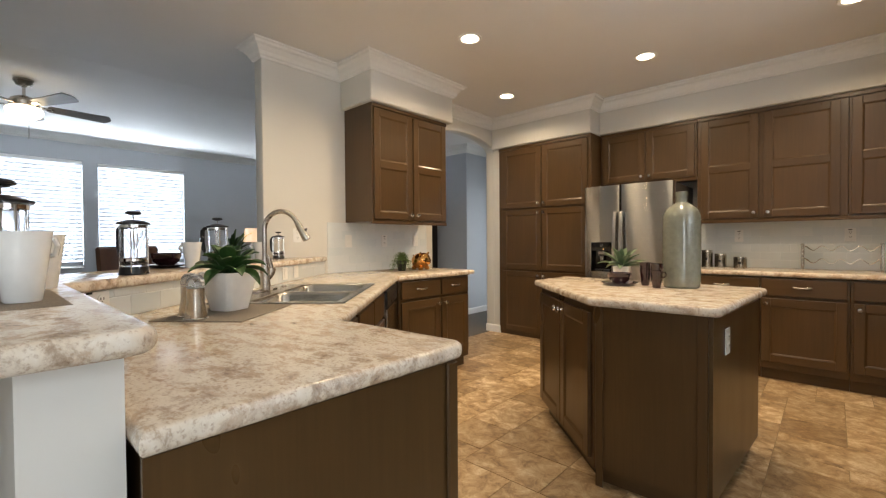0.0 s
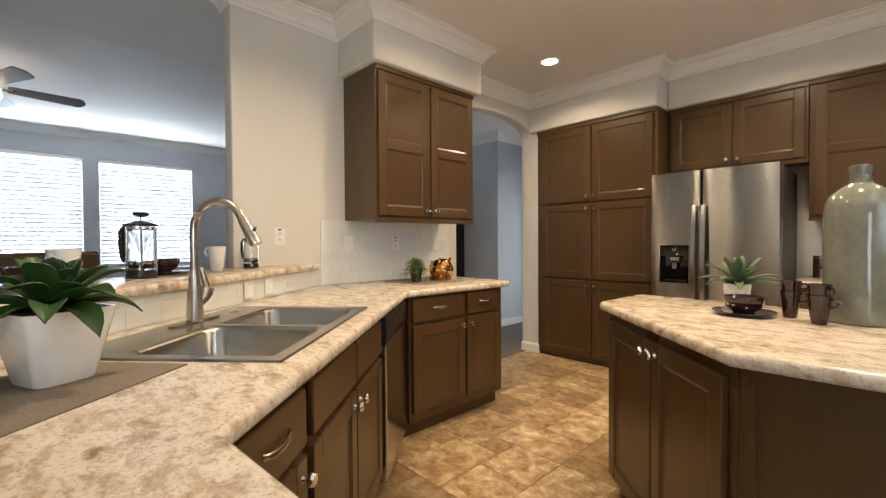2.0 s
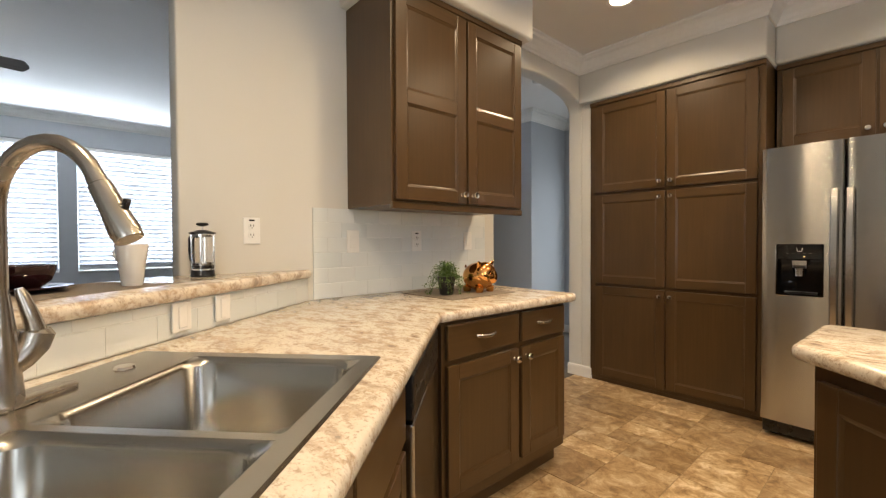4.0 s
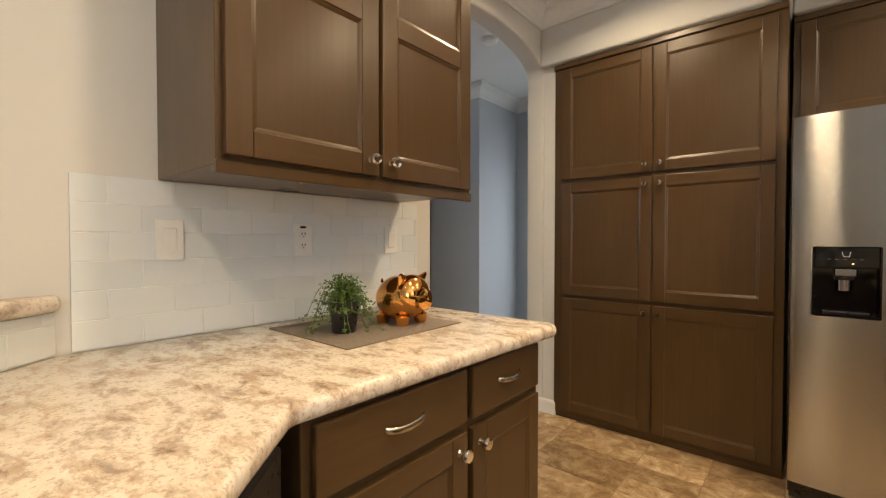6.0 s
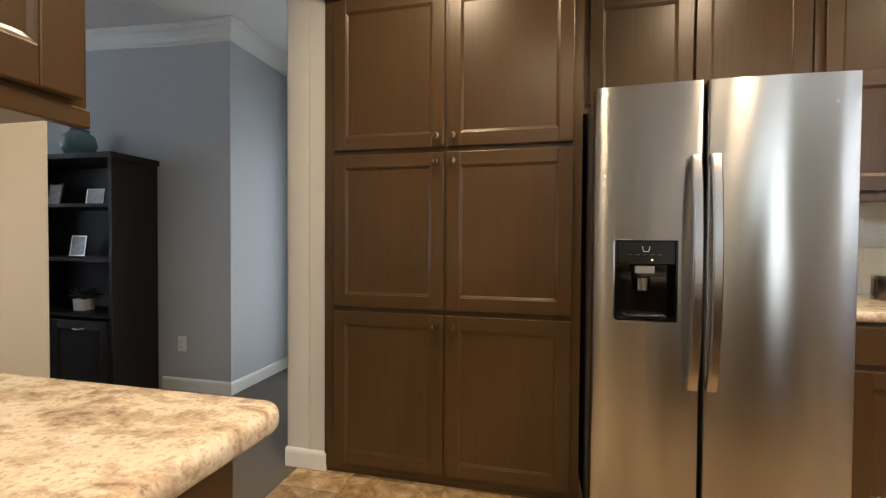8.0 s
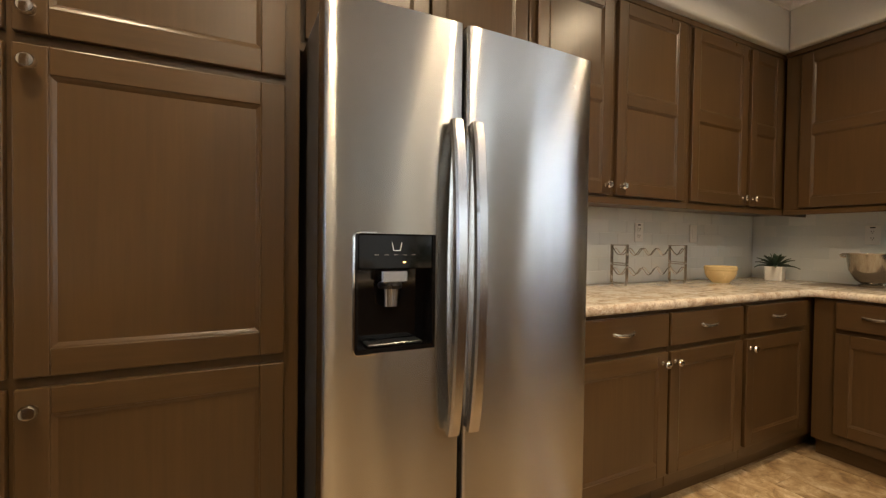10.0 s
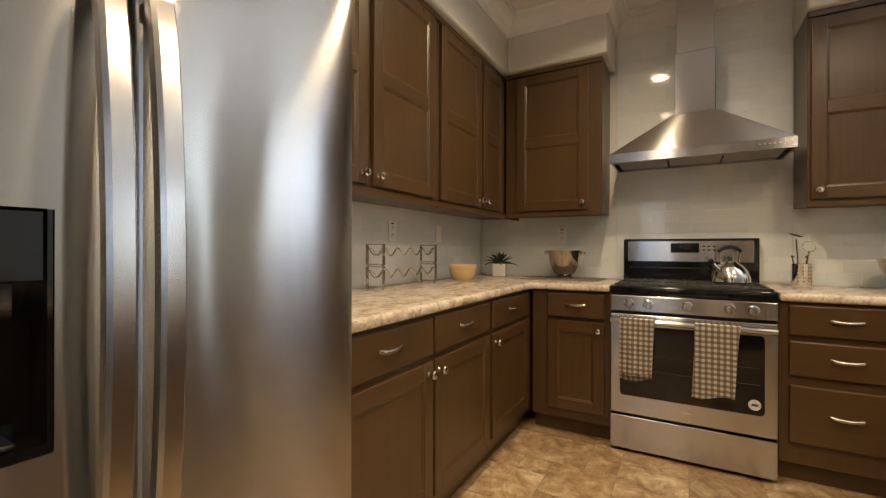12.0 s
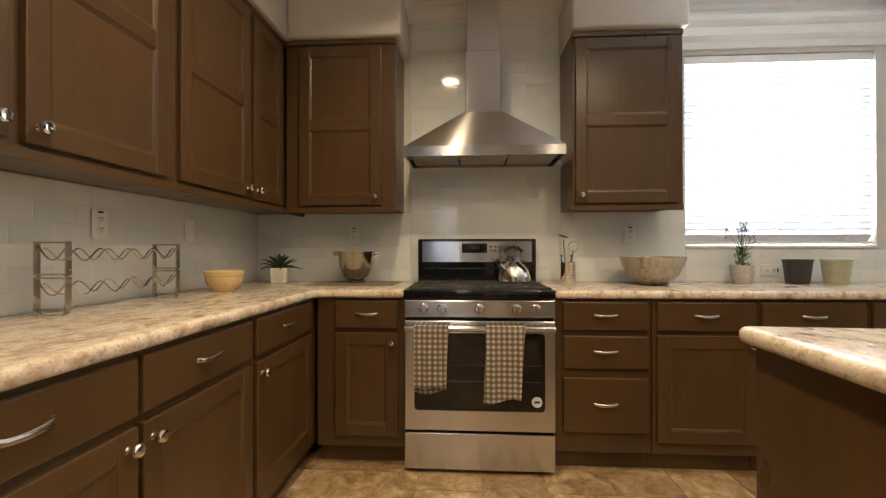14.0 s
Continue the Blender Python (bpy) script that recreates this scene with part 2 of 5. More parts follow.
def part(name, bm, material, parent=None, label="", smooth=False, m=None):
    ob = new(name, mesh_of(name, bm, material, smooth))
    ob.parent = parent
    if m is not None:
        ob.matrix_basis = m
    return tagged(ob, label)


def thing(name, m, label, category, group=""):
    ob = new(name)
    ob.empty_display_size = 0.1
    ob.matrix_world = m
    return tagged(ob, label, category, group)


def structure(ob, label=""):
    return tagged(ob, label, "", "", "structure")


def add_box(bm, x0, x1, y0, y1, z0, z1, bevel=0.0, seg=1):
    vs = [bm.verts.new((x, y, z)) for z in (z0, z1) for x, y in ((x0, y0), (x1, y0), (x1, y1), (x0, y1))]
    fs = [bm.faces.new([vs[i] for i in f]) for f in ((3, 2, 1, 0), (4, 5, 6, 7), (0, 1, 5, 4), (1, 2, 6, 5), (2, 3, 7, 6), (3, 0, 4, 7))]
    if bevel:
        es = list({e for f in fs for e in f.edges})
        bmesh.ops.bevel(bm, geom=es, offset=bevel, segments=seg, affect="EDGES", profile=0.5)
    return vs


def box(x0, x1, y0, y1, z0, z1, bevel=0.0, seg=1):
    bm = bmesh.new()
    add_box(bm, min(x0, x1), max(x0, x1), min(y0, y1), max(y0, y1), min(z0, z1), max(z0, z1), bevel, seg)
    return bm


def lathe(profile, n=32, bm=None, at=(0, 0, 0)):
    """A turned body from (radius, height) pairs."""
    bm = bm or bmesh.new()
    rings = []
    for r, z in profile:
        if r < 1e-5:
            rings.append([bm.verts.new((at[0], at[1], at[2] + z))])
        else:
            rings.append([bm.verts.new((at[0] + r * math.cos(2 * math.pi * i / n), at[1] + r * math.sin(2 * math.pi * i / n), at[2] + z)) for i in range(n)])
    for a, b in zip(rings, rings[1:]):
        for i in range(n):
            j = (i + 1) % n
            q = [a[i % len(a)], a[j % len(a)], b[j % len(b)], b[i % len(b)]]
            q = list(dict.fromkeys(q))
            if len(q) > 2:
                bm.faces.new(q)
    return bm


def tube(points, radius, n=10, bm=None, caps=True):
    """A pipe along points; radius may be a list."""
    bm = bm or bmesh.new()
    pts = [Vector(p) for p in points]
    rs = radius if isinstance(radius, (list, tuple)) else [radius] * len(pts)
    rings, up = [], None
    for i, p in enumerate(pts):
        d = (pts[min(i + 1, len(pts) - 1)] - pts[max(i - 1, 0)]).normalized()
        if up is None:
            up = d.orthogonal().normalized()
        up = (up - d * up.dot(d)).normalized()
        side = d.cross(up)
        rings.append([bm.verts.new(p + rs[i] * (math.cos(2 * math.pi * k / n) * up + math.sin(2 * math.pi * k / n) * side)) for k in range(n)])
    for a, b in zip(rings, rings[1:]):
        for k in range(n):
            bm.faces.new((a[k], a[(k + 1) % n], b[(k + 1) % n], b[k]))
    if caps:
        bm.faces.new(rings[0][::-1])
        bm.faces.new(rings[-1])
    return bm


def prism(poly, z0, z1, bevel=0.0, seg=1):
    bm = bmesh.new()
    base = [bm.verts.new((x, y, z0)) for x, y in poly]
    f = bm.faces.new(base)
    ext = bmesh.ops.extrude_face_region(bm, geom=[f])
    for v in ext["geom"]:
        if isinstance(v, bmesh.types.BMVert):
            v.co.z = z1
    if bevel:
        es = [e for e in bm.edges if abs(e.verts[0].co.z - e.verts[1].co.z) < 1e-6]
        bmesh.ops.bevel(bm, geom=es, offset=bevel, segments=seg, affect="EDGES", profile=0.5)
    return bm


def rounded(poly, radii, n=6):
    """The polygon with each corner rounded by its radius."""
    out = []
    for i, p in enumerate(poly):
        r = radii[i]
        p, a, b = Vector(p), Vector(poly[i - 1]), Vector(poly[(i + 1) % len(poly)])
        if r <= 0:
            out.append(tuple(p))
            continue
        u, v = (a - p).normalized(), (b - p).normalized()
        half = math.acos(max(-1, min(1, u.dot(v)))) / 2
        d = r / math.tan(half)
        c = p + (u + v).normalized() * (r / math.sin(half))
        s, e = p + u * d - c, p + v * d - c
        for k in range(n + 1):
            w = s.lerp(e, k / n)
            w = w.normalized() * r
            out.append(tuple(c + w))
    return out


def sweep(path, profile, closed=False):
    """Moulding: profile (out, z) pairs swept along a plan path, out to the right of the way walked, mitred."""
    bm = bmesh.new()
    pts = [Vector(p) for p in path]
    rings = []
    for i, p in enumerate(pts):
        d0 = (p - pts[i - 1]).normalized() if i > 0 else (pts[1] - p).normalized()
        d1 = (pts[i + 1] - p).normalized() if i < len(pts) - 1 else d0
        n0, n1 = Vector((d0.y, -d0.x)), Vector((d1.y, -d1.x))
        m = (n0 + n1)
        m = m / max(0.3, m.dot(n0)) if m.length > 1e-6 else n0
        rings.append([bm.verts.new((p.x + m.x * o, p.y + m.y * o, z)) for o, z in profile])
    for a, b in zip(rings, rings[1:]):
        for k in range(len(profile)):
            j = (k + 1) % len(profile)
            bm.faces.new((a[k], a[j], b[j], b[k]))
    bm.faces.new(rings[0])
    bm.faces.new(rings[-1][::-1])
    return bm


def transformed(bm, m):
    bmesh.ops.transform(bm, matrix=m, verts=bm.verts)
    return bm


# ---- cabinet parts ----
def panel_door(parent, m, w, h, rails=(), upright=None, level=None, stile=0.062):
    """A recessed-panel door with its stiles, rails and mouldings; front at y=-0.02, back at y=0."""
    t, s = 0.020, stile
    upright, level = upright or CAB, level or CABX
    d = part("door", box(s - 0.004, w - s + 0.004, -0.0115, -0.003, s - 0.004, h - s + 0.004), upright, parent, m=m)
    for x in (0, w - s):
        part("stile", box(x, x + s, -t, 0, 0, h, 0.003, 2), upright, d)
    edges = [(0, s)] + [(r - s / 2, r + s / 2) for r in rails] + [(h - s, h)]
    for z0, z1 in edges:
        part("rail", box(s + 0.0003, w - s - 0.0003, -t + 0.0006, 0, z0, z1, 0.0025, 2), level, d)
    for (a0, a1), (b0, b1) in zip(edges, edges[1:]):
        o, i, k = -t + 0.003, -0.0118, 0.012
        bm = bmesh.new()
        loops = [[bm.verts.new((x, y, z)) for x, z in ((s + e, a1 + e), (w - s - e, a1 + e), (w - s - e, b0 - e), (s + e, b0 - e))] for e, y in ((0.0002, o), (0.005, o + 0.0015), (k, i))]
        for p, q in zip(loops, loops[1:]):
            for n in range(4):
                bm.faces.new((p[n], p[(n + 1) % 4], q[(n + 1) % 4], q[n]))
        part("moulding", bm, upright, d)
    return d


def knob(parent, x, z):
    bm = lathe([(0.0, 0), (0.010, 0), (0.007, 0.006), (0.007, 0.012), (0.015, 0.016), (0.018, 0.020), (0.018, 0.026), (0.014, 0.032), (0, 0.034)], 14)
    transformed(bm, pose(x, -0.020, z, 90))
    part("knob", bm, CHROME, parent, "chrome knob", True)


def pull(parent, x, z, w=0.118):
    pts = [(x + w * q / 2, -0.019 - 0.015 * (1 - q * q) ** 0.5, z - 0.002 + 0.004 * q * q) for q in (-1, -0.96, -0.8, -0.5, 0, 0.5, 0.8, 0.96, 1)]
    bm = tube(pts, 0.0045, 8)
    for v in bm.verts:
        v.co.z = z + (v.co.z - z) * 1.7
    part("handle", bm, NICKEL, parent, "bowed chrome pull handle", True)


def door(parent, x0, x1, z0, z1, knob_side="", knob_top=True, rails=()):
    d = panel_door(parent, pose(x0, 0, z0), x1 - x0, z1 - z0, rails)
    if knob_side:
        knob(d, (x1 - x0) - 0.032 if knob_side == "r" else 0.032, (z1 - z0) - 0.045 if knob_top else 0.045)
    return d


def drawer(parent, x0, x1, z0, z1, handle=True):
    d = part("drawer_front", box(0, x1 - x0, -0.02, 0, 0, z1 - z0, 0.005, 2), CABX, parent, m=pose(x0, 0, z0))
    if handle:
        pull(d, (x1 - x0) / 2, (z1 - z0) * 0.52)
    return d


LABEL_B = "brown-stained wooden base cabinet with chrome hardware under the countertop"
LABEL_U = "brown-stained wooden wall cabinet with recessed-panel doors and chrome knobs"


def base_cabinet(m, w, depth, cols, label=LABEL_B, kind="door"):
    """cols: (x0, x1, knob side) of a drawer over a door each; front at local y=0."""
    c = thing("base_cabinet", m, label, "cabinet", "kitchen base cabinets")
    part("body", box(0, w, 0, depth, 0.10, 0.872, 0.002), CAB, c)
    part("toe_kick", box(0.0, w, 0.06, depth, 0.0, 0.0985), CABX, c, "dark recessed toe kick")
    for x0, x1, side in cols:
        if kind == "drawers":
            for z0, z1 in ((0.205, 0.478), (0.525, 0.688), (0.718, 0.860)):
                drawer(c, x0, x1, z0, z1)
        else:
            drawer(c, x0, x1, 0.718, 0.860, kind == "door")
            door(c, x0, x1, 0.160, 0.694, side, True)
    return c


def wall_cabinet(m, w, depth, z0, z1, cols, rail=True, label=LABEL_U):
    c = thing("wall_cabinet", m, label, "cabinet", "kitchen wall cabinets")
    part("body", box(0, w, 0, depth, z0, z1, 0.002), CAB, c)
    part("top_trim", box(-0.001, w + 0.001, -0.012, 0.004, z1 - 0.035, z1 - 0.004, 0.003), CABX, c)
    part("light_rail", box(-0.001, w + 0.001, -0.008, 0.012, z0 - 0.02, z0 + 0.012, 0.003), CABX, c)
    for x0, x1, side in cols:
        h = (z1 - 0.045) - (z0 + 0.022)
        door(c, x0, x1, z0 + 0.022, z1 - 0.045, side, False, (h * 0.50,) if rail else ())
    return c

# ---- structure ----
UP = Matrix(((0, 0, 1, 0), (1, 0, 0, 0), (0, 1, 0, 0), (0, 0, 0, 1)))  # plan drawn in (y, z), thickness in x
XW, XE, YN = -3.09, 1.55, 5.505
LIVING = 2.945  # ceiling height at the window wall
TOP, BAR = 0.918, 1.067

structure(part("floor", box(-3.15, XE + 0.12, -2.5, YN + 0.1, -0.10, -0.004), FLOORGROUT), "stone-look vinyl tile kitchen floor in beige and brown")
structure(part("carpet", box(-8.95, -3.154, -2.5, 6.6, -0.10, 0.0), CARPET), "dark grey-brown carpet in the living room")
structure(part("ceiling", box(-4.5, XE + 0.12, -2.6, 6.6, CEIL, CEIL + 0.1), CEILING), "smooth pale painted ceiling")
# the living room ceiling rises gently to the window wall
slope = transformed(prism([(-8.95, LIVING), (-4.502, CEIL), (-4.502, CEIL + 0.3), (-8.95, CEIL + 0.3)], -6.6, 2.6), Matrix(((1, 0, 0, 0), (0, 0, -1, 0), (0, 1, 0, 0), (0, 0, 0, 1))))
structure(part("ceiling_living", slope, CEILING), "pale living room ceiling rising to the windows")

A0, A1 = 3.79, 4.955  # jambs of the arched doorway
arch = [((A0 + A1) / 2 - (A1 - A0) / 2 * math.cos(a), 2.315 + 0.185 * math.sin(a) ** 0.85) for a in [math.pi * k / 24 for k in range(25)]]
west = [(1.885, 0), (A0, 0), *arch, (A1, 0), (6.45, 0), (6.45, CEIL), (1.885, CEIL)]
wall_west = structure(part("wall_west", transformed(prism(west, XW - 0.13, XW, 0.014, 3), UP), PAINT, smooth=True), "greige painted wall with an arched doorway")
structure(part("wall_stub", box(XW + 0.001, -3.002, A1 + 0.001, 5.3, 0, CEIL), PAINT), "narrow greige wall between the arch and the pantry")
wall_north = structure(part("wall_north", box(XW, XE + 0.12, YN, YN + 0.12, 0, CEIL), PAINT), "greige painted wall behind the refrigerator")


def wall_with_windows(name, x0, x1, y0, y1, holes, material, label, top=CEIL):
    bm = bmesh.new()
    ys = y0
    for h0, h1, z0, z1 in holes:
        add_box(bm, x0, x1, ys, h0, 0, top)
        add_box(bm, x0, x1, h0, h1, 0, z0)
        add_box(bm, x0, x1, h0, h1, z1, top)
        ys = h1
    add_box(bm, x0, x1, ys, y1, 0, top)
    return structure(part(name, bm, material), label)


EW = (1.52, 2.68, 1.135, 2.37)
# unseen opening behind the camera, added to let daylight in
EW2 = (-1.85, 0.05, 0.50, 2.45)
wall_east = wall_with_windows("wall_east", XE, XE + 0.12, -2.5, YN, [EW2, EW], PAINT, "greige painted wall with a bright window")
# last hole: unseen window added to send light and reflections through the arch
DW = [(0.25, 1.535, 0.80, 2.545), (1.73, 3.005, 0.80, 2.53), (4.42, 5.15, 0.80, 2.53)]
wall_with_windows("wall_dining", -8.95, -8.83, -2.5, 5.86, DW, BLUEGREY, "blue-grey painted wall with tall windows", LIVING)
structure(part("wall_living", box(-8.83, -4.19, 5.73, 5.85, 0, LIVING), BLUEGREY), "blue-grey painted living room wall")
structure(part("wall_hall", box(-4.31, -4.19, 5.85, 6.45, 0, CEIL), BLUEGREY), "blue-grey painted hall wall")
structure(part("wall_hall_end", box(-4.31, XW, 6.45, 6.57, 0, CEIL), BLUEGREY), "blue-grey painted hall end wall")
structure(part("wall_south", box(-8.95, XE + 0.12, -2.62, -2.5, 0, CEIL), PAINT), "greige painted wall")

pony = [(-3.09, 2.42), (-1.62, 0.53), (-0.61, 0.53), (-0.61, 0.41), (-1.68, 0.41), (-3.085, 2.215)]
wall_pony = structure(part("wall_pony", prism(pony, 0, BAR - 0.041), PAINT), "low greige painted wall carrying the breakfast bar")

# soffits over the cabinets
for name, b in (("soffit_west", (XW, -2.645, 2.60, 3.635)), ("soffit_pantry", (XW, -1.765, 4.90, YN)), ("soffit_north", (-1.765, XE, 5.135, YN)),
                ("soffit_range", (1.18, XE, 4.46, 5.135)), ("soffit_window", (1.18, XE, 2.83, 3.475))):
    z = 2.379 if name != "soffit_pantry" else 2.375
    structure(part(name, box(b[0], b[1], b[2], b[3], z, CEIL, 0.016, 3), PAINT, smooth=True), "greige painted soffit over the cabinets")

CROWN = [(0, CEIL - 0.125), (0.010, CEIL - 0.125), (0.014, CEIL - 0.108), (0.024, CEIL - 0.098), (0.034, CEIL - 0.075), (0.058, CEIL - 0.045),
         (0.078, CEIL - 0.034), (0.084, CEIL - 0.018), (0.098, CEIL - 0.012), (0.100, CEIL - 0.002), (0, CEIL - 0.002)]
crown_path = [(-3.22, 3.4), (-3.22, 1.885), (XW, 1.885), (XW, 2.60), (-2.645, 2.60), (-2.645, 3.635), (XW, 3.635), (XW, 4.90), (-1.765, 4.90), (-1.765, 5.135),
              (1.18, 5.135), (1.18, 4.46), (XE, 4.46), (XE, 3.475), (1.18, 3.475), (1.18, 2.83), (XE, 2.83), (XE, -2.5)]
structure(part("crown_trim", sweep(crown_path, CROWN), TRIM), "white stepped crown moulding along the kitchen ceiling")
structure(part("crown_trim", sweep([(-4.52, 5.73), (-4.19, 5.73), (-4.19, 6.45), (-3.22, 6.45)], CROWN), TRIM), "white crown moulding along the hall ceiling")
structure(part("crown_trim", sweep([(-8.83, -2.5), (-8.83, 5.73)], [(o, z + LIVING - CEIL - 0.004) for o, z in CROWN]), TRIM), "white crown moulding above the living room windows")
LC = [(o, z - CEIL - 0.004) for o, z in CROWN]  # follows the rising ceiling along the bookcase wall
bm = bmesh.new()
ends = [[bm.verts.new((x, 5.73 - o, top + z)) for o, z in LC] for x, top in ((-8.73, LIVING - 0.006), (-4.522, CEIL + 0.002))]
for k in range(len(LC)):
    bm.faces.new((ends[0][k], ends[0][(k + 1) % len(LC)], ends[1][(k + 1) % len(LC)], ends[1][k]))
bm.faces.new(ends[0])
bm.faces.new(ends[1][::-1])
structure(part("crown_trim", bm, TRIM), "white crown moulding above the bookcase wall")
BASEB = [(0, 0), (0.014, 0), (0.014, 0.075), (0.011, 0.088), (0.004, 0.096), (0, 0.096)]
structure(part("baseboard", sweep([(-3.22, A1), (-2.99, A1)], BASEB), TRIM), "white baseboard at the arched doorway")
structure(part("baseboard", sweep([(-4.80, 5.73), (-4.19, 5.73), (-4.19, 6.45), (-3.22, 6.45)], BASEB), TRIM), "white baseboard along the hall")


def window(name, x, y0, y1, z0, z1, face, label, gaps, tilt, half=0.028):
    """Frame, glass and a lowered slatted blind; face: the way into the room along x."""
    w = structure(thing(name, pose(x, (y0 + y1) / 2, z0), label, ""))
    a, b, h = (y0 - y1) / 2, (y1 - y0) / 2, z1 - z0
    bm = bmesh.new()
    o = -0.07 * face
    for q in ((a, a + 0.04, 0, h), (b - 0.04, b, 0, h), (a + 0.04, b - 0.04, 0, 0.04), (a + 0.04, b - 0.04, h - 0.04, h), (-0.015, 0.015, 0.04, h - 0.04)):
        add_box(bm, min(o, o - 0.03 * face), max(o, o - 0.03 * face), q[0], q[1], q[2], q[3], 0.003)
    part("window_frame", bm, WHITE, w)
    part("window_sill", box(-0.11 * face, 0.012 * face, a, b, -0.004, 0.014, 0.004), TRIM, w)
    part("headrail", box(-0.06 * face, -0.008 * face, a + 0.006, b - 0.006, h - 0.055, h - 0.004, 0.003), WHITE, w)
    part("bottom_rail", box(-0.055 * face, -0.013 * face, a + 0.01, b - 0.01, 0.024, 0.040, 0.003), WHITE, w)
    slat = mesh_of("slat", transformed(box(-half, half, a + 0.01, b - 0.01, -0.0014, 0.0014), pose(0, 0, 0, 0, tilt, 0)), SLAT)
    n = int((h - 0.11) / gaps) + 1
    for k in range(n):
        s = new("slat", slat)
        s.parent = w
        s.matrix_basis = pose(-0.034 * face, 0, 0.034 + half + k * gaps)
    for q in (a + 0.18, 0, b - 0.18):
        part("ladder_cord", tube([(-0.006 * face, q, 0.03), (-0.006 * face, q, h - 0.05)], 0.0016, 5), WHITE, w)
    part("pull_cord", tube([(-0.002 * face, b - 0.09, h - 0.05), (-0.002 * face, b - 0.09, h * 0.30)], 0.002, 5), WHITE, w)
    return w


window("window_1", -8.83, *DW[0], 1, "tall white window with lowered white slatted blind", 0.064, -60, 0.0365)
window("window_2", -8.83, *DW[1], 1, "tall white window with lowered white slatted blind", 0.064, -60, 0.0365)
# not in view; an added source of light for the hall and hood
window("added_window_5", -8.83, *DW[2], 1, "tall white living room window with lowered slatted blind", 0.064, -60, 0.0365)
window("window_3", XE, *EW, -1, "bright kitchen window with lowered white slatted blind", 0.042, 52)
# out of view; stands in for daylight coming from behind the camera
window("added_window_4", XE, *EW2, -1, "wide bright window with white frame and raised blind", 5.0, 0)
structure(part("backdrop", box(-14.0, -13.9, -6, 10, -1, 7), emitter("outdoor_haze", (0.72, 0.84, 1.0), 2.0)), "bright hazy outdoors beyond the windows")
# valance shelf over the kitchen window
structure(part("window_trim", sweep([(XE, 2.83), (XE, 1.0)], [(0, 2.40), (0.02, 2.40), (0.025, 2.44), (0.05, 2.47), (0.055, 2.52), (0.085, 2.55), (0.09, 2.58), (0, 2.58)]), TRIM), "white cornice moulding over the kitchen window")

# hall door with lit glass
hd = structure(thing("door_1", pose(-3.62, 6.45, 0), "white hall door casing with bright daylight glass", ""))
part("casing", box(-0.33, -0.25, -0.018, 0, 0.0, 2.12, 0.004), TRIM, hd)
part("casing", box(-0.25, 0.32, -0.018, 0, 2.04, 2.12, 0.004), TRIM, hd)
part("pane", box(-0.23, 0.30, -0.004, -0.001, 0.02, 2.02), emitter("daylight_pane", (0.85, 0.93, 1.0), 2.5), hd, "bright daylight glass pane")
part("door_frame", box(-0.25, -0.23, -0.012, 0, 0.0, 2.04, 0.002), TRIM, hd)

# ---- countertops ----


def countertop(name, poly, radii, z, thick, label, hole=None, nose=0.017):
    bm = bmesh.new()
    loops = [rounded(poly, radii)] + ([hole] if hole else [])
    edges = []
    for lp in loops:
        vs = [bm.verts.new((x, y, z - thick)) for x, y in lp]
        edges += [bm.edges.new((vs[i], vs[(i + 1) % len(vs)])) for i in range(len(vs))]
    if hole:
        bmesh.ops.triangle_fill(bm, edges=edges, use_beauty=True)
    else:
        bmesh.ops.contextual_create(bm, geom=edges)
    rim = [e for e in bm.edges if e.is_boundary][:]
    r = bmesh.ops.extrude_face_region(bm, geom=bm.faces[:])
    for v in r["geom"]:
        if isinstance(v, bmesh.types.BMVert):
            v.co.z = z
    outer = {(round(x, 4), round(y, 4)) for x, y in loops[0]}
    bm.normal_update()
    es = [e for e in bm.edges if abs(e.verts[0].co.z - e.verts[1].co.z) < 1e-6 and all((round(v.co.x, 4), round(v.co.y, 4)) in outer for v in e.verts) and len(e.link_faces) == 2
          and abs(e.link_faces[0].normal.dot(e.link_faces[1].normal)) < 0.5]
    bmesh.ops.bevel(bm, geom=es, offset=nose, segments=4, affect="EDGES", profile=0.5)
    ob = part(name, bm, GRANITE, smooth=True)
    return tagged(ob, label, "countertop")


DIAG = 132.6  # heading of the sink run
S0 = Vector((-1.10, 1.25))
U = Vector((math.cos(radians(DIAG)), math.sin(radians(DIAG))))
N = Vector((math.sin(radians(DIAG)), -math.cos(radians(DIAG))))  # out into the room


def on_sink(u, v):
    """Plan point u along the sink run's front edge, v back from it."""
    return tuple(S0 + U * u - N * v)


hole = [on_sink(u, v) for u, v in ((0.385, 0.105), (1.215, 0.105), (1.215, 0.665), (0.385, 0.665))]
main_poly = [(-0.54, 0.532), (-0.54, 1.285), (-1.10, 1.25), (-2.36, 2.63), (-2.325, 3.595), (XW + 0.001, 3.595), (XW + 0.001, 2.424), (-1.62, 0.532)]
countertop("sink_countertop", main_poly, [0, 0.05, 0.04, 0.04, 0.04, 0, 0, 0], TOP, 0.042, "cream and brown granite-look laminate countertop around the sink", hole)
bar_poly = [(-3.088, 2.468), (-1.602, 0.568), (-0.54, 0.568), (-0.54, 0.15), (-1.825, 0.15), (-3.152, 1.862), (-3.088, 1.862)]
countertop("breakfast_bar_top", bar_poly, [0.02, 0.0, 0.05, 0.05, 0, 0, 0], BAR, 0.04, "raised granite-look laminate breakfast bar top on the low wall")
isl_poly = [(-1.35, 3.0), (-0.675, 2.345), (-0.135, 2.36), (-0.075, 3.36), (-1.33, 3.43)]
